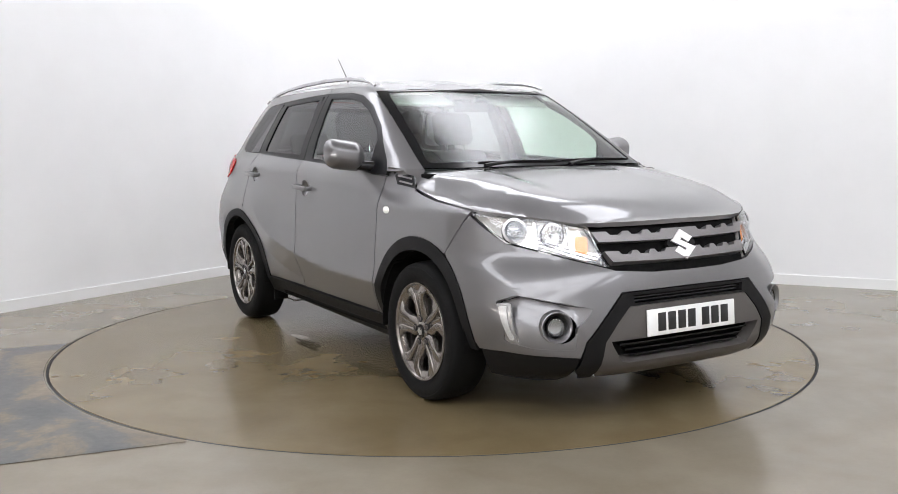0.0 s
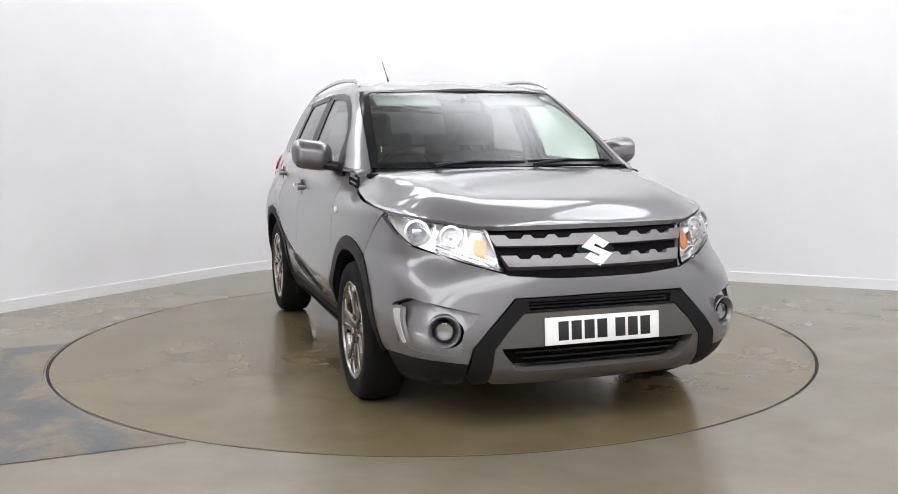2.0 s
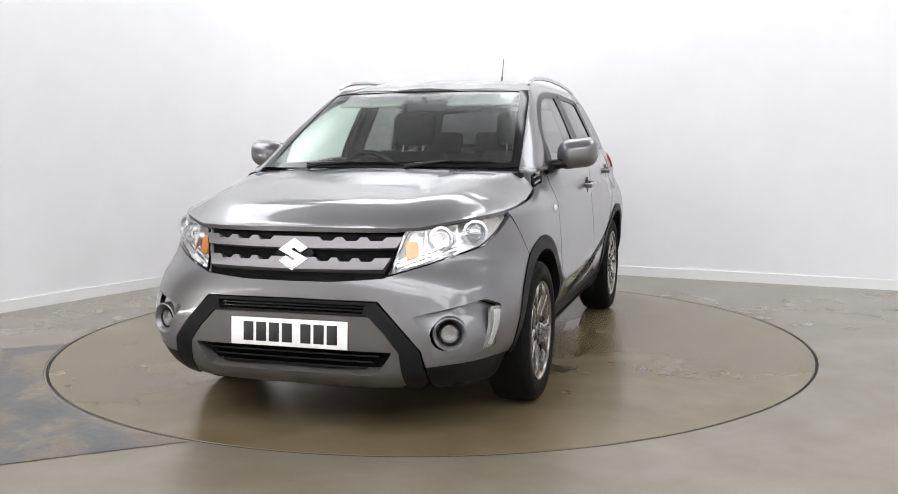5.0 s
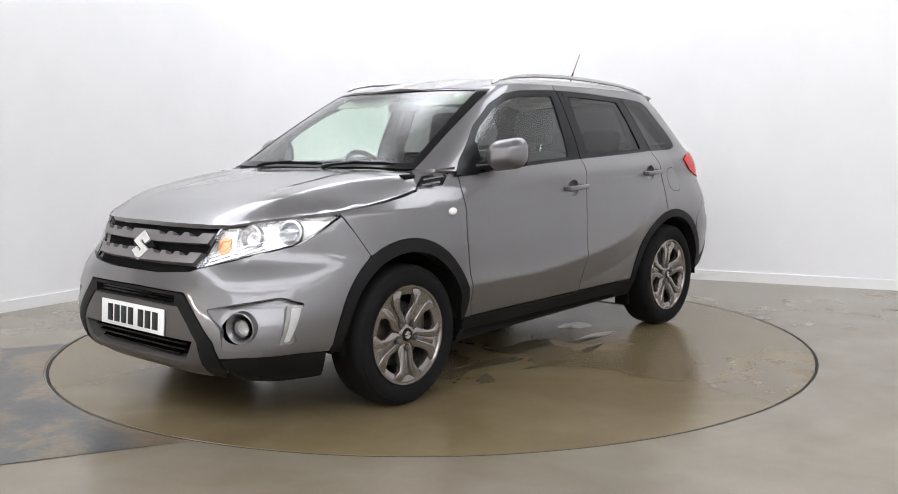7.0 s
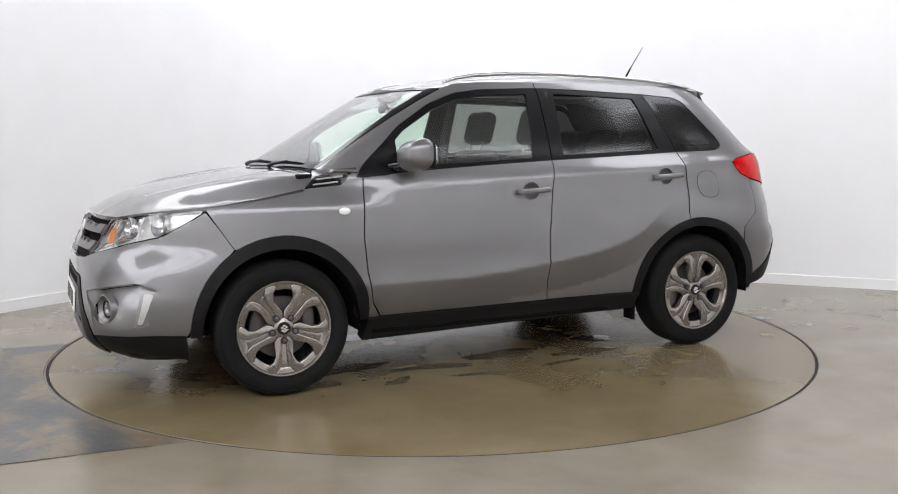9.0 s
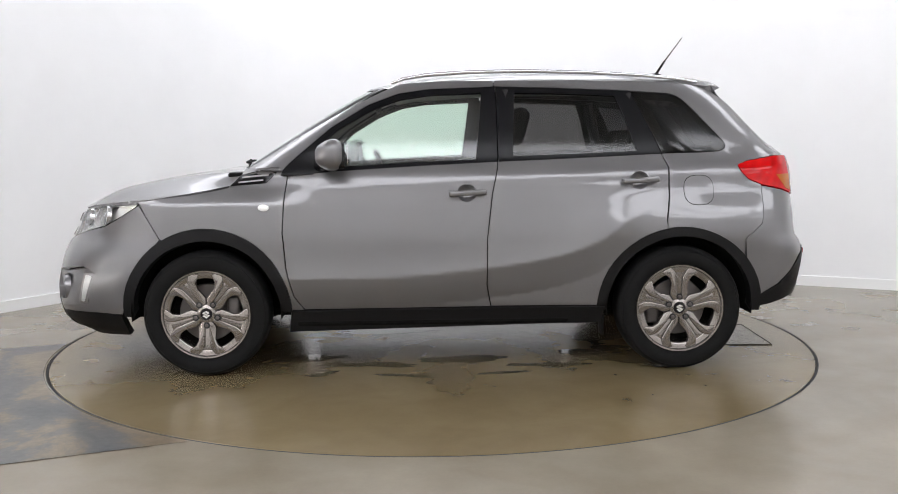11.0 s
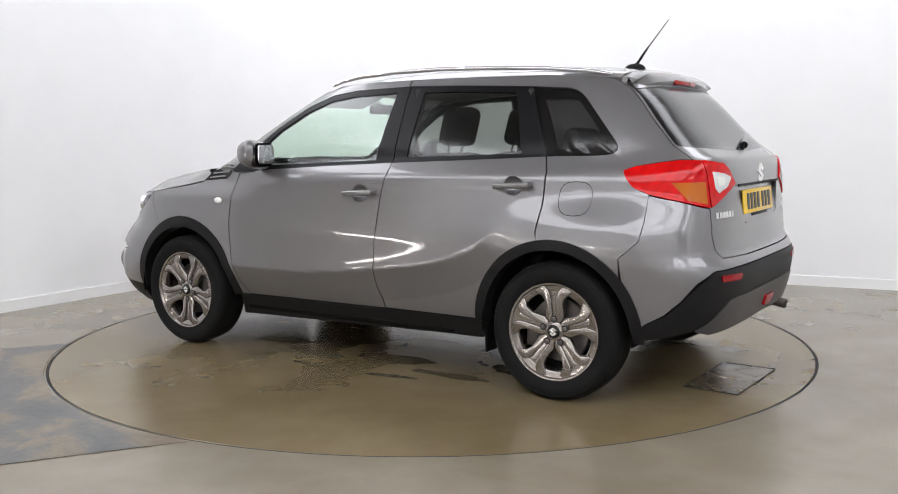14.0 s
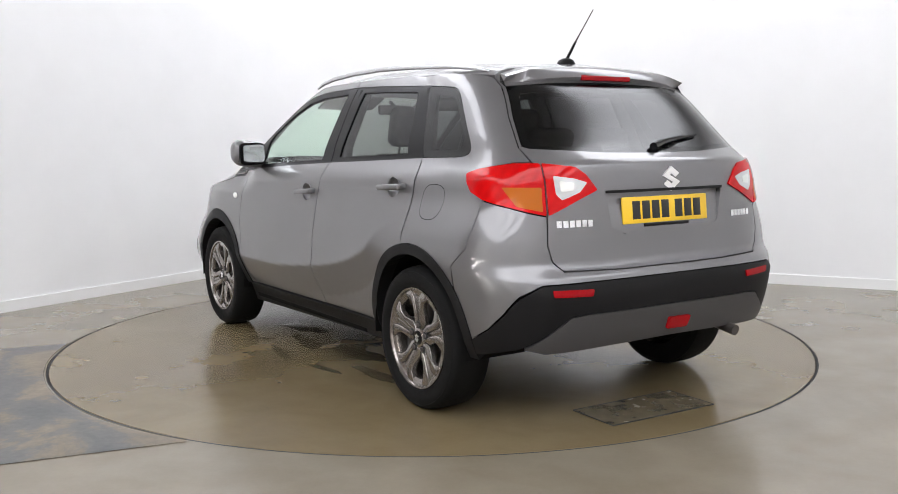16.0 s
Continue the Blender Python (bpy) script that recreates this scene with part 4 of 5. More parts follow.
    panel("pillar_backing", loop_on(TAIL_SKIN, [(-0.97, 1.50), (-1.07, 1.50), (-1.21, 1.14), (-1.07, 1.14)]), TAIL_SKIN, MATT, car, off=-0.03, depth=0.0, gap=0.05, mirror=m)
    panel("pillar_lining", loop_on(TAIL_SKIN, [(-1.25, 1.50), (-1.40, 1.50), ("y", 0.55, 1.46), ("y", 0.60, 1.326), ("y", 0.635, 1.20), ("y", 0.64, 1.12), (-1.45, 1.12), (-1.50, 1.18), (-1.34, 1.40)]), TAIL_SKIN, DASH, car, off=-0.03, depth=0.0, gap=0.05, mirror=m)
    wq = [(-1.032, 1.488), *[(-1.30 + (x + 1.30) * 0.985, 1.30 + (z - 1.30) * 0.975) for x, z in QUARTER], (-1.179, 1.155)]
    panel("quarter_window", loop_on(TAIL_SKIN, wq), TAIL_SKIN, DARK_TINT, side, off=-0.001, depth=0.004, gap=0.04, mirror=m, label="dark privacy quarter glass")

    ring = loop_on(TAIL_SKIN, wq)
    cu, cv = sum(p[0] for p in ring) / len(ring), sum(p[1] for p in ring) / len(ring)
    panel("glass_border", ring, TAIL_SKIN, WINDOW_BLACK, side, [[(cu + (a - cu) * 0.74, cv + (b - cv) * 0.78) for a, b in ring]], off=-0.006, depth=0.0, gap=0.04, mirror=m)

    # black cladding
    for name, cx, sk, sq, a0, a1 in (("front_arch_cladding", 1.25, NOSE_SKIN, 1.02, -2, 180), ("rear_arch_cladding", -1.265, TAIL_SKIN, 0.985, -2, 183)):
        r_in = arch(cx, 0.388, a1, a0, 1.0, 24)
        band = arch(cx, 0.443, a0, a1, sq, 24) + r_in
        panel(name, loop_on(sk, band), sk, BLACK, car, off=0.006, depth=0.07, gap=0.03, mirror=m, label="black plastic wheel arch trim")
    panel("sill_cladding", loop_on(NOSE_SKIN, [(0.81, 0.334), (-0.82, 0.341), (-0.865, 0.34), (-0.85, 0.25), (0.83, 0.215)]), NOSE_SKIN, BLACK, car, off=0.012, depth=0.06, gap=0.04, mirror=m, label="black plastic sill")

    # mirror
    at = Matrix.Translation((0.568, s * 0.922, 1.157)) @ Euler((0, 0, radians(s * 10))).to_matrix().to_4x4()
    shell = box(-0.055, 0.09, -0.112, 0.112, -0.082, 0.082, 0.062, 7)
    for v in shell.verts:
        k = step(-0.02, 0.09, v.co.x)
        v.co.y *= 1 - 0.22 * k
        v.co.z *= 1 - 0.25 * k
        v.co.z += 0.012 * (v.co.y * s) / 0.1
    mir = part("door_mirror", moved(shell, at), PAINT, door, "body-coloured door mirror")
    part("mirror_bezel", moved(prism(rounded([(-0.088, -0.066), (0.088, -0.066), (0.088, 0.066), (-0.088, 0.066)], 0.035), 0.03, 0.004), at @ Matrix.Translation((-0.054, 0, 0)) @ UPRIGHT), GLOSS_BLACK, mir)
    part("mirror_glass", moved(prism(rounded([(-0.074, -0.05), (0.074, -0.05), (0.074, 0.054), (-0.074, 0.054)], 0.025), 0.004, 0.0), at @ Matrix.Translation((-0.071, 0, 0)) @ UPRIGHT), material("mirror_glass", (0.8, 0.83, 0.82), 0.02, 1.0), mir)
    part("mirror_arm", tube([(0.66, s * 0.78, 1.095), (0.63, s * 0.83, 1.1), (0.59, s * 0.90, 1.115)], [0.03, 0.026, 0.03], 12), GLOSS_BLACK, mir)

# ---- roof ----
ROOF = curve([-1.6, -1.5, -1.33, -1.0, -0.5, 0.0, 0.2, 0.33, 0.45], [1.545, 1.57, 1.595, 1.612, 1.617, 1.595, 1.57, 1.545, 1.515])


def roof_skin(x, y):
    a = abs(y)
    return Vector((x, y, ROOF(x) - 0.03 * (a / 0.55) ** 2 - 0.035 * step(0.50, 0.60, a) + 0.004 * math.cos(a * 16) * step(0.5, 0.4, a)))


def roof_edge(x):
    z = 1.552 if -0.7 < x < 0.05 else float(np.interp(x, [-1.5, -1.38, -1.1, -0.7, 0.05, 0.23, 0.42], [1.505, 1.525, 1.545, 1.552, 1.548, 1.537, 1.515]))
    return (TAIL_SKIN(TAIL_SKIN.from_x(x, z), z) if x < -0.3 else SCREEN_SKIN(SCREEN_SKIN.from_x(x, z), z)).y


half_roof = [(0.415, 0.0), (0.41, 0.2), (0.395, 0.35), (0.375, 0.45), (0.30, 0.59)] + [(x, roof_edge(x) + 0.002) for x in (0.2, 0.05, -0.3, -0.7, -1.1, -1.38)] + [(-1.47, 0.565), (-1.50, 0.3), (-1.51, 0.0)]
roof = panel("roof", half_roof + [(x, -y) for x, y in reversed(half_roof[1:-1])], roof_skin, PAINT, car, gap=0.04, depth=0.02)
panel("roof_lining", [(x * 0.9, y * 0.97) for x, y in half_roof + [(x, -y) for x, y in reversed(half_roof[1:-1])]], roof_skin, LINING, car, off=-0.035, depth=0.004, gap=0.06, label="pale roof lining")
for s in (1, -1):
    pts = [(0.27, 1.538, 0.585), (0.2, 1.562, 0.580), (0.08, 1.582, 0.575), (-0.15, 1.597, 0.57), (-0.45, 1.602, 0.568), (-0.8, 1.593, 0.565), (-1.1, 1.576, 0.56), (-1.3, 1.556, 0.556), (-1.42, 1.535, 0.553)]
    part("roof_rail", tube([(x, s * y, z + 0.004) for x, z, y in pts], [0.007, 0.010, 0.012, 0.012, 0.012, 0.012, 0.011, 0.010, 0.007], 12), SILVER, roof, "slim silver roof rail")

# ---- windscreen ----
ws = both([("y", 0.0, 1.094), ("y", 0.4, 1.094), ("y", 0.704, 1.095), ("y", 0.682, 1.2), ("y", 0.658, 1.3), ("y", 0.631, 1.4), ("y", 0.609, 1.47), ("y", 0.590, 1.512), ("y", 0.3, 1.516), ("y", 0.0, 1.516)])
wsi = both([("y", 0.0, 1.124), ("y", 0.4, 1.122), ("y", 0.664, 1.118), ("y", 0.643, 1.2), ("y", 0.618, 1.3), ("y", 0.590, 1.4), ("y", 0.568, 1.47), ("y", 0.555, 1.504), ("y", 0.3, 1.510), ("y", 0.0, 1.510)])
screen = panel("windscreen", loop_on(SCREEN_SKIN, ws), SCREEN_SKIN, GLASS, car, off=-0.004, depth=0.0, gap=0.05, label="clear green-tinted windscreen")
panel("screen_border", loop_on(SCREEN_SKIN, ws), SCREEN_SKIN, GLOSS_BLACK, screen, [rounded(loop_on(SCREEN_SKIN, wsi), 0.03)], off=-0.001, depth=0.006, gap=0.04)
panel("sticker", loop_on(SCREEN_SKIN, [("y", 0.465, 1.492), ("y", 0.525, 1.49), ("y", 0.53, 1.468), ("y", 0.47, 1.47)]), SCREEN_SKIN, WHITE_PLASTIC, screen, off=-0.008, depth=0.001, label="small white sticker")
panel("print", loop_on(SCREEN_SKIN, [("y", 0.503, 1.486), ("y", 0.518, 1.4855), ("y", 0.521, 1.473), ("y", 0.505, 1.474)]), SCREEN_SKIN, INK, screen, off=-0.006, depth=0.001)
for y0, y1, zz in ((-0.42, 0.10, 0.0), (0.12, 0.60, 0.004)):
    def on_screen(y, z, out):
        p = SCREEN_SKIN(SCREEN_SKIN.from_y(y, z), z)
        return p + Vector((0.55, 0, 0.83)) * out
    wiper = part("wiper", tube([on_screen(y0 + (y1 - y0) * k / 8, 1.100 + zz + 0.003 * math.sin(k / 8 * math.pi), 0.016) for k in range(9)], [0.005] + [0.008] * 7 + [0.004], 8), MATT, screen, "black wiper blade")
    part("wiper_arm", tube([on_screen(y0 + 0.02, 1.082, 0.02), on_screen(y0 + 0.08, 1.088, 0.028), on_screen((y0 + y1) / 2, 1.104 + zz, 0.024)], [0.014, 0.01, 0.006], 8), GLOSS_BLACK, wiper)

# ---- tail ----
tg = both([("y", 0.0, 1.515), ("y", 0.3, 1.512), ("y", 0.556, 1.506), ("y", 0.562, 1.47), ("y", 0.620, 1.326), ("y", 0.659, 1.198), ("y", 0.660, 1.137), ("y", 0.638, 1.132), ("y", 0.639, 0.92), ("y", 0.648, 0.80), ("y", 0.631, 0.735), ("y", 0.591, 0.695), ("y", 0.3, 0.687), ("y", 0.0, 0.686)])
rg = both([("y", 0.0, 1.495), ("y", 0.3, 1.488), ("y", 0.552, 1.468), ("y", 0.610, 1.326), ("y", 0.650, 1.202), ("y", 0.63, 1.192), ("y", 0.3, 1.174), ("y", 0.0, 1.169)])
plate_dip = loop_on(TAIL_SKIN, [("y", -0.36, 1.008), ("y", 0.36, 1.008), ("y", 0.33, 0.86), ("y", 0.28, 0.842), ("y", -0.28, 0.842), ("y", -0.33, 0.86)])
tailgate = panel("tailgate", loop_on(TAIL_SKIN, tg), TAIL_SKIN, PAINT, car, [loop_on(TAIL_SKIN, rg), plate_dip], gap=0.03, depth=0.02)
panel("rear_window", loop_on(TAIL_SKIN, rg), TAIL_SKIN, DARK_TINT, tailgate, off=-0.003, depth=0.004, gap=0.04, label="dark privacy rear window")
rgi = both([("y", 0.0, 1.462), ("y", 0.3, 1.456), ("y", 0.520, 1.440), ("y", 0.575, 1.326), ("y", 0.612, 1.225), ("y", 0.58, 1.213), ("y", 0.3, 1.2), ("y", 0.0, 1.195)])
panel("glass_border", loop_on(TAIL_SKIN, rg), TAIL_SKIN, WINDOW_BLACK, tailgate, [rounded(loop_on(TAIL_SKIN, rgi), 0.03)], off=-0.009, depth=0.0, gap=0.04)
panel("plate_recess", plate_dip, TAIL_SKIN, PAINT, tailgate, off=0.0, depth=0.0, gap=0.02, sink=lambda p: 0.002 + 0.022 * step(0.84, 1.0, p.z))
panel("crease_strip", loop_on(TAIL_SKIN, [("y", -0.36, 1.016), ("y", 0.36, 1.016), ("y", 0.36, 1.004), ("y", -0.36, 1.004)]), TAIL_SKIN, BLACK, tailgate, off=0.006, depth=0.02, gap=0.04, label="black grip strip over the plate")
spo = bmesh.new()
rows = []
for y in np.linspace(-0.555, 0.555, 25):
    a = abs(y) / 0.555
    top = ROOF(-1.47) - 0.03 * (abs(y) / 0.55) ** 2 - 0.02 * step(0.8, 1, a)
    x_end = -1.582 + 0.03 * a**3 + 0.06 * a**8
    z_end = 1.524 - 0.032 * a * a - 0.02 * a**6
    rows.append([spo.verts.new(p) for p in ((-1.44, y, top - 0.008), (-1.5, y, top - 0.002), (-1.55, y, (top + z_end) / 2 + 0.010), (x_end, y, z_end + 0.006), (x_end - 0.005, y, z_end - 0.006), (x_end + 0.006, y, z_end - 0.024), (-1.555, y, z_end - 0.03), (-1.48, y, top - 0.06))])
for a, b in zip(rows, rows[1:]):
    for k in range(7):
        spo.faces.new((a[k], a[k + 1], b[k + 1], b[k]))
spo.faces.new(rows[0][::-1]), spo.faces.new(rows[-1])
bmesh.ops.recalc_face_normals(spo, faces=spo.faces[:])
spoiler = part("spoiler", smooth_by_angle(spo, 50), PAINT, tailgate, "body-coloured roof spoiler")
part("brake_lamp", box(-1.588, -1.55, -0.155, 0.155, 1.500, 1.524, 0.005), DARK_RED, spoiler, "dark red high brake lamp")
part("wiper_arm", tube([(-1.895, 0.0, 1.195), (-1.872, -0.08, 1.215), (-1.845, -0.2, 1.232), (-1.82, -0.36, 1.248)], [0.02, 0.014, 0.011, 0.005], 10), GLOSS_BLACK, tailgate, "black rear wiper")
part("badge", moved(emblem(0.105), pose(-1.968, -0.03, 1.056, 0, 0, 180) @ UPRIGHT), BADGE, tailgate, "slanted chrome badge")
for y0, y1, z in ((0.61, 0.43, 0.884), (-0.43, -0.58, 0.884)):
    for k in range(6):
        w = (y1 - y0) / 6
        ya, yb = y0 + k * w + 0.12 * w, y0 + (k + 1) * w - 0.12 * w
        panel("script_bar", loop_on(TAIL_SKIN, [("y", ya, z + 0.014), ("y", yb, z + 0.014), ("y", yb, z - 0.014), ("y", ya, z - 0.014)]), TAIL_SKIN, CHROME, tailgate, off=0.003, depth=0.003, gap=0.05)
panel("tail_crease", loop_on(TAIL_SKIN, [("y", -0.27, 0.835), ("y", 0.27, 0.835), ("y", 0.25, 0.826), ("y", -0.25, 0.826)]), TAIL_SKIN, PAINT, tailgate, off=0.004, depth=0.004, gap=0.04)

bump_top = both([("y", 0.0, 0.681), ("y", 0.3, 0.682), ("y", 0.593, 0.690), ("y", 0.636, 0.732), ("y", 0.653, 0.80), ("y", 0.645, 0.915), ("y", 0.68, 0.922), (-1.83, 0.952), (-1.707, 0.977), (-1.707, 0.86), (-1.693, 0.778), (-1.603, 0.698), *arch(-1.265, 0.438, 143, 172, 1.0, 8), (-1.72, 0.41), (-1.80, 0.455), (-1.87, 0.52), (-1.93, 0.60), ("y", 0.70, 0.645), ("y", 0.5, 0.648), ("y", 0.0, 0.648)])
rear_bumper = panel("rear_bumper", loop_on(TAIL_SKIN, bump_top), TAIL_SKIN, PAINT, car, gap=0.03, depth=0.02)
bump_low = both([("y", 0.0, 0.643), ("y", 0.5, 0.643), ("y", 0.70, 0.640), (-1.935, 0.592), (-1.872, 0.512), (-1.80, 0.447), (-1.71, 0.402), (-1.66, 0.36), (-1.65, 0.325), (-1.75, 0.34), ("y", 0.76, 0.375), ("y", 0.70, 0.41), ("y", 0.58, 0.505), ("y", 0.5, 0.512), ("y", 0.0, 0.512)])
panel("bumper_cladding", loop_on(TAIL_SKIN, bump_low), TAIL_SKIN, BLACK, rear_bumper, off=0.004, depth=0.05, gap=0.03, label="black rear bumper cladding")
skid = both([("y", 0.0, 0.509), ("y", 0.5, 0.509), ("y", 0.575, 0.502), ("y", 0.70, 0.405), ("y", 0.74, 0.375), ("y", 0.66, 0.352), ("y", 0.4, 0.36), ("y", 0.0, 0.365)])
panel("skid_plate", loop_on(TAIL_SKIN, skid), TAIL_SKIN, SKID_GREY, rear_bumper, off=0.008, depth=0.05, gap=0.03, label="satin grey skid plate")
panel("fog_lamp", rounded(loop_on(TAIL_SKIN, [("y", 0.03, 0.452), ("y", -0.105, 0.450), ("y", -0.092, 0.400), ("y", 0.035, 0.402)]), 0.01), TAIL_SKIN, DARK_RED, rear_bumper, off=0.02, depth=0.016, gap=0.02, label="red rear fog lamp")
for m in SIDES:
    s = -1 if m else 1
    panel("reflector", rounded(loop_on(TAIL_SKIN, [("y", 0.665, 0.622), ("y", 0.475, 0.616), ("y", 0.48, 0.588), ("y", 0.66, 0.594)]), 0.006), TAIL_SKIN, DARK_RED, rear_bumper, off=0.009, depth=0.006, gap=0.04, mirror=m, label="red reflector strip")
    L1 = [(-1.58, 1.086), (-1.635, 1.104), (-1.72, 1.118), (-1.80, 1.130), ("y", 0.642, 1.130), ("y", 0.645, 0.92), (-1.82, 0.958), (-1.71, 0.982), (-1.635, 1.012), (-1.60, 1.05)]
    tail_lamp = panel("tail_lamp", rounded(loop_on(TAIL_SKIN, L1), 0.01), TAIL_SKIN, RED, car, off=0.008, depth=0.03, gap=0.025, mirror=m, label="large red wrap-around tail lamp")
    panel("indicator", rounded(loop_on(TAIL_SKIN, [(-1.795, 1.035), ("y", 0.655, 1.035), ("y", 0.658, 0.936), (-1.858, 0.957)]), 0.006), TAIL_SKIN, AMBER, tail_lamp, off=0.0095, depth=0.003, gap=0.025, mirror=m)
    inner = panel("tail_lamp_inner", rounded(loop_on(TAIL_SKIN, [("y", 0.637, 1.130), ("y", 0.505, 1.116), ("y", 0.46, 1.085), ("y", 0.408, 1.02), ("y", 0.50, 0.983), ("y", 0.636, 0.92)]), 0.008), TAIL_SKIN, RED, tailgate, off=0.008, depth=0.02, gap=0.025, mirror=m, label="red lamp with a clear reversing window")
    panel("reversing_lamp", rounded(loop_on(TAIL_SKIN, [("y", 0.607, 1.081), ("y", 0.52, 1.070), ("y", 0.459, 1.052), ("y", 0.498, 1.012), ("y", 0.578, 0.982), ("y", 0.602, 1.006)]), 0.008), TAIL_SKIN, REVERSE, inner, off=0.010, depth=0.004, gap=0.025, mirror=m)
    panel("reversing_bowl", rounded(loop_on(TAIL_SKIN, [("y", 0.585, 1.06), ("y", 0.52, 1.052), ("y", 0.525, 1.022), ("y", 0.58, 1.015)]), 0.008), TAIL_SKIN, BOWL, inner, off=0.0115, depth=0.002, gap=0.025, mirror=m)


def number_plate(name, mat, label):
    plate = tagged(new(name), label)
    plate.parent = car
    part("backing", moved(box(-0.264, 0.264, -0.0575, 0.0575, -0.004, 0.004, 0.003), UPRIGHT), mat, plate)
    x = -0.205
    for k, w in enumerate((0.046,) * 7):
        part("plain_bar", moved(box(x, x + w, -0.0395, 0.0395, 0.0035, 0.0052, 0.0005), UPRIGHT), INK, plate)
        x += 0.059 if k != 3 else 0.084
    return plate


number_plate("front_plate", PLATE_WHITE, "white front number plate with black bars").matrix_basis = pose(2.163, 0, 0.449, 0, -4)
number_plate("rear_plate", PLATE_YELLOW, "yellow rear number plate with black bars").matrix_basis = pose(-1.972, 0, 0.925, 0, -6, 180)
part("plate_lamp_trim", box(-1.985, -1.955, -0.14, 0.14, 0.852, 0.866, 0.004), BLACK, tailgate)

# aerial
aerial = part("aerial", moved(lathe([(0.045, -0.02), (0.042, 0.0), (0.034, 0.016), (0.018, 0.026), (0.0, 0.028)], 24), Matrix.Translation((-1.32, 0.02, 1.598)) @ Matrix.Diagonal((1.4, 0.8, 1, 1))), BLACK, roof, "black aerial on the rear of the roof")
part("mast", tube([(-1.325, 0.02, 1.615), (-1.383, 0.012, 1.70)], [0.008, 0.006], 8), BLACK, aerial)
part("whip", tube([(-1.383, 0.012, 1.70), (-1.49, -0.002, 1.84)], [0.0036, 0.0026], 8), STEEL, aerial)

# ---- wheels ----
def wheel():
    """A wheel about the y axis; its outer side faces +y."""
    w = new("wheel")
    turn = Euler((radians(-90), 0, 0)).to_matrix().to_4x4()
    tyre = part("tyre", moved(lathe([(0.222, 0.075), (0.236, 0.092), (0.252, 0.100), (0.275, 0.106), (0.298, 0.105), (0.316, 0.098), (0.327, 0.084), (0.332, 0.06), (0.334, 0.03), (0.334, -0.03), (0.332, -0.06), (0.327, -0.085), (0.30, -0.105), (0.25, -0.1), (0.222, -0.08)], 72), turn), RUBBER, w)
    for r in (0.244, 0.308):
        part("sidewall_ring", moved(lathe([(r - 0.0025, 0.0955 if r < 0.25 else 0.1015), (r, 0.0985 if r < 0.25 else 0.1035), (r + 0.0025, 0.099 if r < 0.25 else 0.1005)], 72), turn), RUBBER, tyre)
    rim = part("rim", moved(lathe([(0.236, 0.094), (0.234, 0.099), (0.226, 0.098), (0.220, 0.088), (0.212, 0.07), (0.205, 0.02), (0.2, -0.07), (0.222, -0.09)], 72), turn), ALLOY, w, "silver-grey alloy rim with five forked spokes")
    outline = [(0.010, 0.03), (0.034, 0.047), (0.048, 0.072), (0.046, 0.105), (0.044, 0.135), (0.058, 0.165), (0.096, 0.190), (0.086, 0.208), (0.050, 0.222), (0.028, 0.198), (0.015, 0.172), (0.010, 0.10), (0.008, 0.06)]
    for k in range(5):
        ridges = []
        for side in (1, -1):
            bm = prism([(side * x, y) for x, y in outline], 0.026, 0.006, 3)
            for v in bm.verts:
                r = math.hypot(v.co.x, v.co.y)
                v.co.z += 0.070 - 0.014 * step(0.2, 0.05, r) - 0.006 * step(0.19, 0.23, r) - 0.008 * step(0.018, 0.045, abs(v.co.x)) * step(0.2, 0.1, r)
            ridges.append(bm)
        part("spoke", moved(join(*ridges), turn @ pose(0, 0, 0, 0, 0, 72 * k)), ALLOY, rim)
        web = prism([(-0.012, 0.03), (0.012, 0.03), (0.018, 0.172), (0.050, 0.226), (0.0, 0.231), (-0.050, 0.226), (-0.018, 0.172)], 0.012, 0.002)
        for v in web.verts:
            v.co.z -= 0.010 * step(0.2, 0.05, math.hypot(v.co.x, v.co.y))
        part("spoke_web", moved(web, turn @ pose(0, 0, 0.071, 0, 0, 72 * k)), ALLOY, rim)
        nut = lathe([(0.011, -0.004), (0.011, 0.004), (0.008, 0.006), (0.0, 0.006)], 6)
        a = radians(90 + 72 * k)
        part("wheel_nut", moved(nut, turn @ pose(0.06 * math.cos(a), 0.06 * math.sin(a), 0.0855)), STEEL, rim)
        # flat black disc whose colour gives the shade of a nut recess
        part("nut_recess_shade", moved(lathe([(0.0, 0.0), (0.0165, 0.0), (0.0175, -0.004)], 20), turn @ pose(0.06 * math.cos(a), 0.06 * math.sin(a), 0.0845)), SEAM, rim)
    part("rim_flange", moved(lathe([(0.190, 0.070), (0.193, 0.082), (0.200, 0.086), (0.226, 0.090), (0.228, 0.080)], 72), turn), ALLOY, rim)
    hub = part("hub_cap", moved(lathe([(0.05, 0.06), (0.05, 0.08), (0.034, 0.086), (0.033, 0.083), (0.0, 0.084)], 36), turn), ALLOY, rim)
    part("cap_face", moved(lathe([(0.031, 0.0835), (0.03, 0.087), (0.0, 0.0885)], 32), turn), GLOSS_BLACK, hub)
    part("cap_badge", moved(moved(emblem(0.04), pose(0, 0, 0.0835)), turn), CHROME, hub)
    part("brake_disc", moved(lathe([(0.0, 0.02), (0.15, 0.02), (0.155, 0.015), (0.155, -0.01), (0.0, -0.01)], 48), turn), STEEL, w)
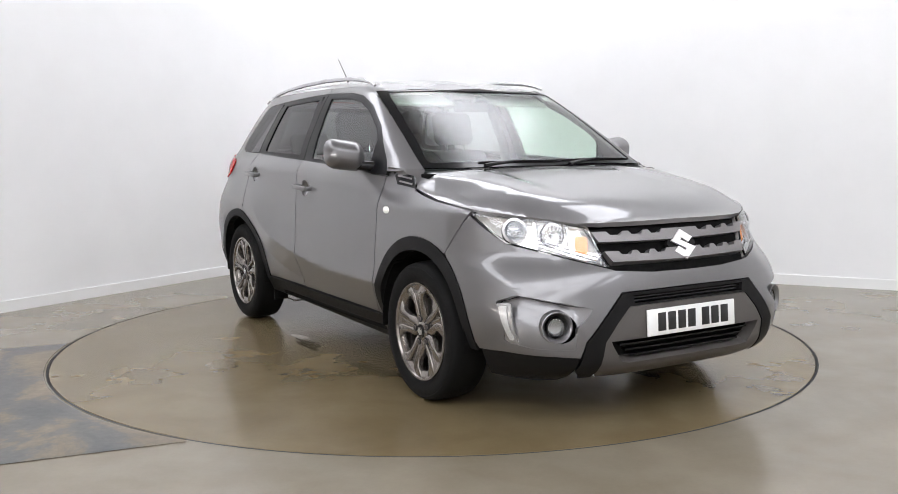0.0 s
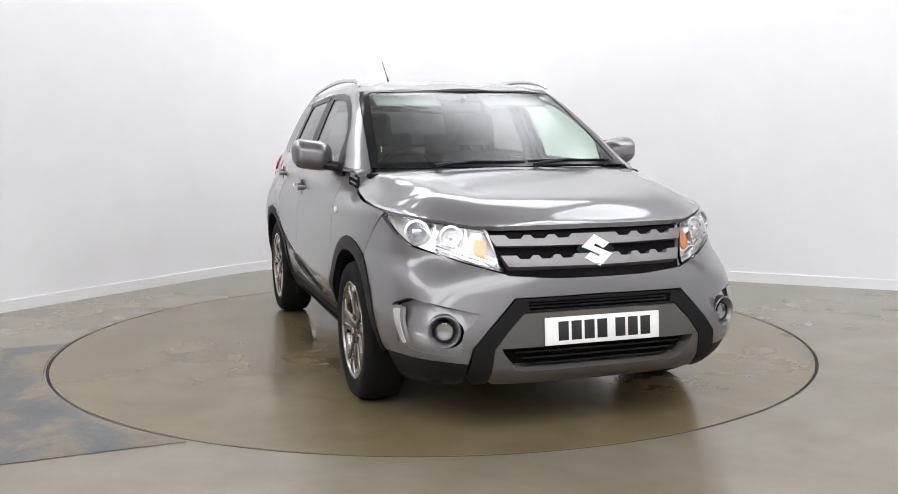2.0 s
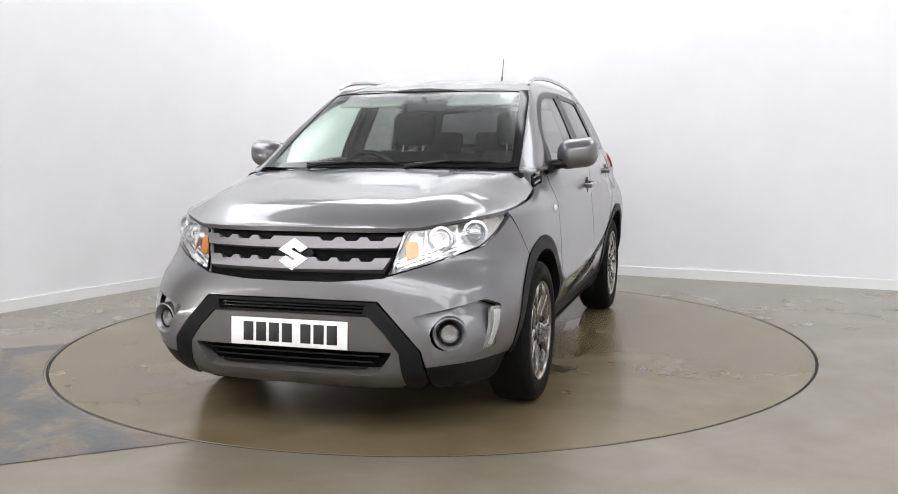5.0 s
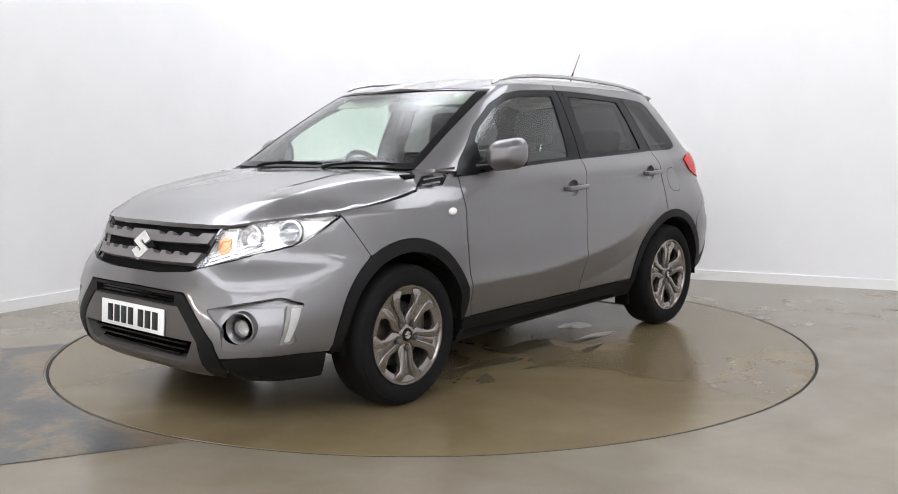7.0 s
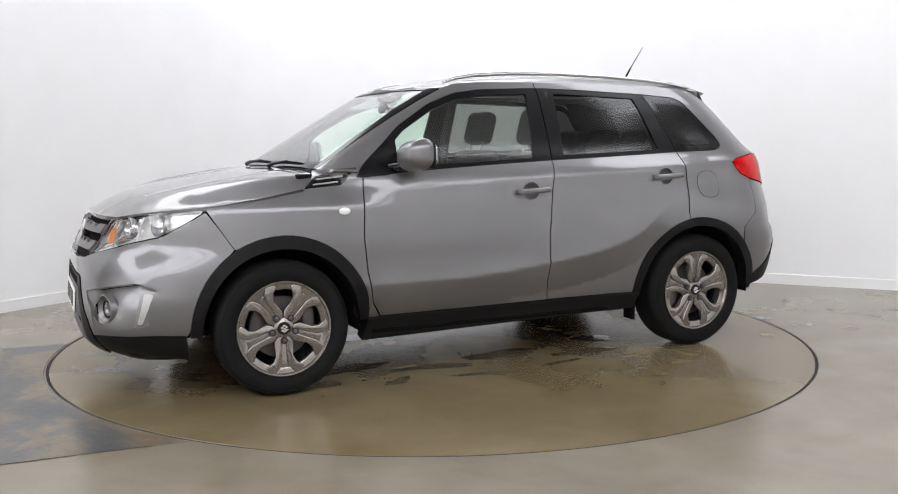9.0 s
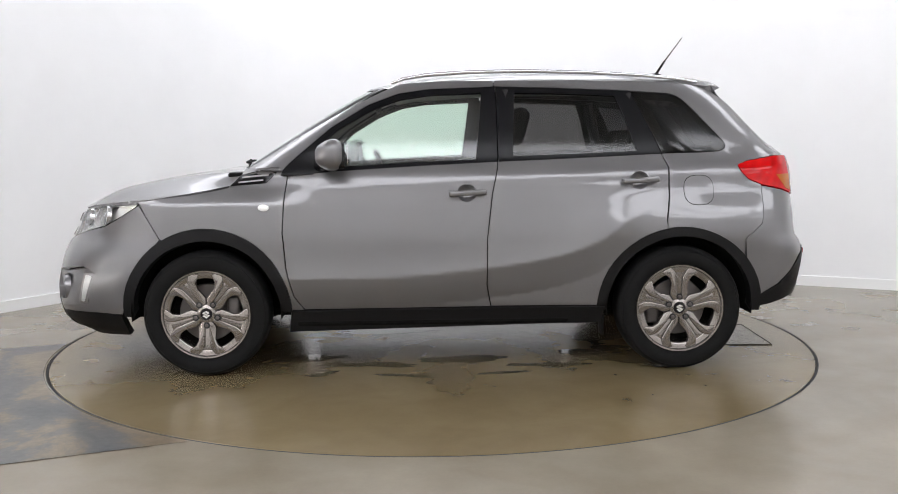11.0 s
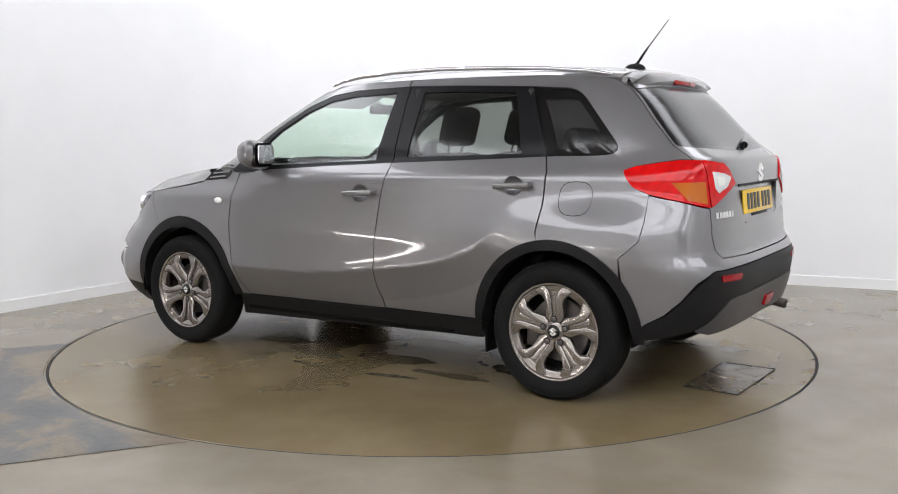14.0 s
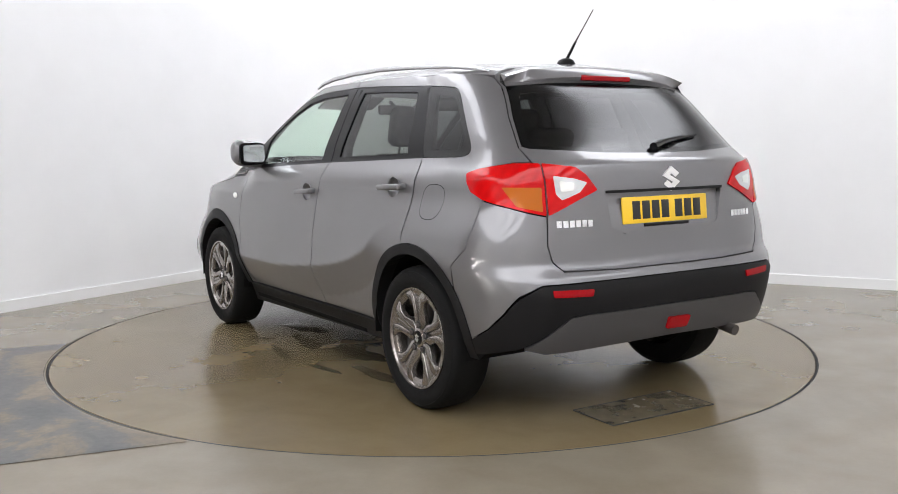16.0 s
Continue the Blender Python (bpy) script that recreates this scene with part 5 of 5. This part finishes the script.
    part("brake_caliper", box(-0.17, -0.10, -0.04, 0.045, -0.07, 0.09, 0.015), STEEL, w)
    part("wheel_back", moved(lathe([(0.0, -0.05), (0.21, -0.05)], 40), turn), MATT, w)
    return w


first_wheel = wheel()
first_wheel.parent = car
first_wheel.matrix_basis = pose(1.255, 0.772, 0.327)
for x, y, turn, spin in ((-1.265, 0.770, 0, 180), (1.255, -0.772, 180, 46), (-1.265, -0.770, 180, 36)):
    copy_thing(first_wheel, pose(x, y, 0.327, 0, 0, turn) @ pose(0, 0, 0, 0, spin, 0))

# ---- inside of the arches, floor pan ----
for x in (1.255, -1.265):
    for s in (1, -1):
        liner = bmesh.new()
        ring = [(x + 0.392 * math.cos(a), 0.33 + 0.392 * math.sin(a)) for a in np.linspace(-0.1, math.pi + 0.1, 25)]
        a = [liner.verts.new((p, s * 0.86, q)) for p, q in ring]
        b = [liner.verts.new((p, s * 0.54, q)) for p, q in ring]
        for k in range(24):
            liner.faces.new((a[k], a[k + 1], b[k + 1], b[k]))
        liner.faces.new(b)
        part("arch_liner", liner, MATT, car, smooth=True)
part("floor_pan", join(box(-1.45, 2.0, -0.54, 0.54, 0.25, 0.62, 0.05), box(-1.9, -1.4, -0.54, 0.54, 0.40, 0.62, 0.04), box(-0.82, 0.82, -0.80, 0.80, 0.235, 0.40, 0.03), box(-1.5, -0.5, -0.5, 0.5, 0.24, 0.5, 0.03), box(-1.82, -1.45, -0.5, 0.1, 0.33, 0.5, 0.05)), MATT, car)
part("engine_bay", box(0.9, 1.93, -0.55, 0.55, 0.6, 0.84, 0.08), MATT, car)
part("boot_liner", join(box(-1.86, -1.1, -0.60, 0.60, 0.5, 0.99, 0.05)), MATT, car)
part("exhaust", tube([(-1.6, -0.42, 0.37), (-1.9, -0.42, 0.36), (-2.03, -0.42, 0.335)], 0.026, 14), STEEL, car, "short exhaust tip")
for x, y, w in ((-0.862, 0.75, 0.05),):
    for s in (1, -1):
        part("air_deflector", box(x - 0.008, x + 0.008, s * y - w, s * y + w, 0.17, 0.30, 0.006), MATT, car)
for m in SIDES:
    panel("door_lining", loop_on(TAIL_SKIN, [(0.78, 0.36), (0.78, 1.07), (-1.0, 1.125), (-1.45, 1.14), (-1.45, 0.95), (-0.84, 0.85), (-0.84, 0.36)]), TAIL_SKIN, DASH, car, off=-0.06, depth=0.0, gap=0.08, mirror=m, label="dark door lining")

# ---- cabin ----
dash = part("dashboard", join(box(0.52, 1.0, -0.70, 0.70, 0.72, 1.06, 0.06, 3), box(0.42, 0.62, -0.64, 0.64, 0.80, 1.04, 0.06, 3), box(0.40, 0.58, -0.54, -0.16, 1.02, 1.10, 0.035, 3), box(0.1, 0.5, -0.12, 0.12, 0.45, 0.85, 0.04)), DASH, car, "dark plastic dashboard")
part("clock", moved(lathe([(0.0, 0.0), (0.045, 0.0), (0.05, 0.012), (0.045, 0.02)], 24), pose(0.415, 0, 0.98, 0, -90)), SILVER, dash)
for y in (-0.55, -0.07, 0.07, 0.55):
    part("air_vent", moved(lathe([(0.0, 0.006), (0.036, 0.004), (0.042, 0.012), (0.047, 0.004), (0.046, -0.004)], 24), pose(0.42, y, 0.95, 0, -90)), SILVER, dash)
wheel_at = Matrix.Translation((0.33, -0.36, 1.0)) @ Euler((0, radians(-66), 0)).to_matrix().to_4x4()
steering = part("steering_wheel", moved(tube([(0.178 * math.cos(a), 0.178 * math.sin(a), 0) for a in np.linspace(0, 2 * math.pi, 40)], 0.016, 10), wheel_at), GLOSS_BLACK, car, "black three-spoke steering wheel")
part("boss", moved(join(box(-0.06, 0.06, -0.07, 0.07, -0.03, 0.02, 0.02), box(-0.02, 0.02, -0.17, 0.17, -0.012, 0.008, 0.006), box(-0.17, 0, -0.02, 0.02, -0.012, 0.008, 0.006)), wheel_at), DASH, steering)
part("column", tube([(0.33, -0.36, 1.0), (0.55, -0.36, 0.91)], 0.05, 12), DASH, steering)


def seat():
    s = new("seat")
    part("cushion", box(-0.26, 0.26, -0.25, 0.25, 0.46, 0.64, 0.06, 4), FABRIC, s)
    back = part("backrest", moved(box(-0.06, 0.07, -0.245, 0.245, 0.0, 0.60, 0.055, 4), pose(-0.24, 0, 0.58, 0, -17)), FABRIC, s)
    part("bolster", moved(join(box(0.0, 0.11, -0.26, -0.17, 0.05, 0.48, 0.04, 3), box(0.0, 0.11, 0.17, 0.26, 0.05, 0.48, 0.04, 3)), pose(-0.24, 0, 0.58, 0, -17)), FABRIC, back)
    part("headrest", moved(box(-0.05, 0.05, -0.145, 0.145, 0.64, 0.86, 0.046, 4), pose(-0.225, 0, 0.58, 0, -15)), FABRIC, s)
    for y in (-0.07, 0.07):
        part("headrest_post", moved(tube([(0, y, 0.58), (0, y, 0.68)], 0.007, 8), pose(-0.225, 0, 0.58, 0, -15)), CHROME, s)
    return s


front_seat = seat()
front_seat.parent = car
front_seat.matrix_basis = pose(-0.02, -0.36, 0.0)
copy_thing(front_seat, pose(-0.02, 0.36, 0.0))
bench = new("rear_bench")
bench.parent = car
part("cushion", box(-1.02, -0.55, -0.60, 0.60, 0.46, 0.66, 0.06, 4), FABRIC, bench)
part("backrest", moved(box(-0.07, 0.07, -0.60, 0.60, 0.0, 0.56, 0.05, 4), pose(-0.98, 0, 0.6, 0, -20)), FABRIC, bench)
for y in (-0.38, 0.0, 0.38):
    rest = part("headrest", moved(box(-0.045, 0.045, -0.14, 0.14, 0.54, 0.72, 0.04, 4), pose(-0.975, y, 0.6, 0, -18)), FABRIC, bench)
part("parcel_shelf", box(-1.78, -1.2, -0.60, 0.60, 1.06, 1.085, 0.008), DASH, car)
part("rear_view_mirror", join(box(0.35, 0.38, -0.12, 0.12, 1.395, 1.455, 0.012), tube([(0.37, 0, 1.45), (0.42, 0, 1.478)], 0.012, 8)), DASH, car)
for s in (1, -1):
    part("sun_visor", moved(box(-0.02, 0.16, -0.19, 0.19, -0.008, 0.008, 0.006), Matrix.Translation((0.27, s * 0.33, 1.49)) @ Euler((0, radians(22), 0)).to_matrix().to_4x4()), LINING, car)
    part("pillar_trim", tube([(-0.34, s * 0.76, 0.9), (-0.34, s * 0.72, 1.2), (-0.35, s * 0.60, 1.49)], 0.035, 8), DASH, car)
    part("pillar_trim", tube([(-1.12, s * 0.70, 1.12), (-1.02, s * 0.60, 1.47)], 0.035, 8), DASH, car)



# ---- all that moves ----
HEADING = ((0.0, -59.8), (0.5, -60.6), (1.0, -63.0), (1.5, -67.0), (2.0, -72.7), (2.5, -78.55), (3.0, -84.6), (3.5, -90.5), (4.0, -96.5), (4.5, -102.45), (5.0, -108.4), (5.5, -114.35), (6.0, -120.3), (6.5, -126.25), (7.0, -132.2), (7.5, -138.1), (8.0, -144.05), (8.5, -149.95), (9.0, -155.85),
           (9.5, -161.65), (10.0, -167.45), (10.5, -173.25), (11.0, -179.05), (11.5, -184.85), (12.0, -190.7), (12.5, -196.45), (13.0, -202.3), (13.5, -208.0), (14.0, -213.85), (14.5, -219.6), (15.0, -225.45), (15.5, -231.25), (16.0, -237.2))


def motions():
    walk(turntable, [(t, pose(0, 0, 0, 0, 0, h + 196.4)) for t, h in HEADING])
    walk(car, [(t, pose(0, 0, 0, 0, 0, h) @ pose(-0.036, 0.074, 0.008)) for t, h in HEADING])


motions()
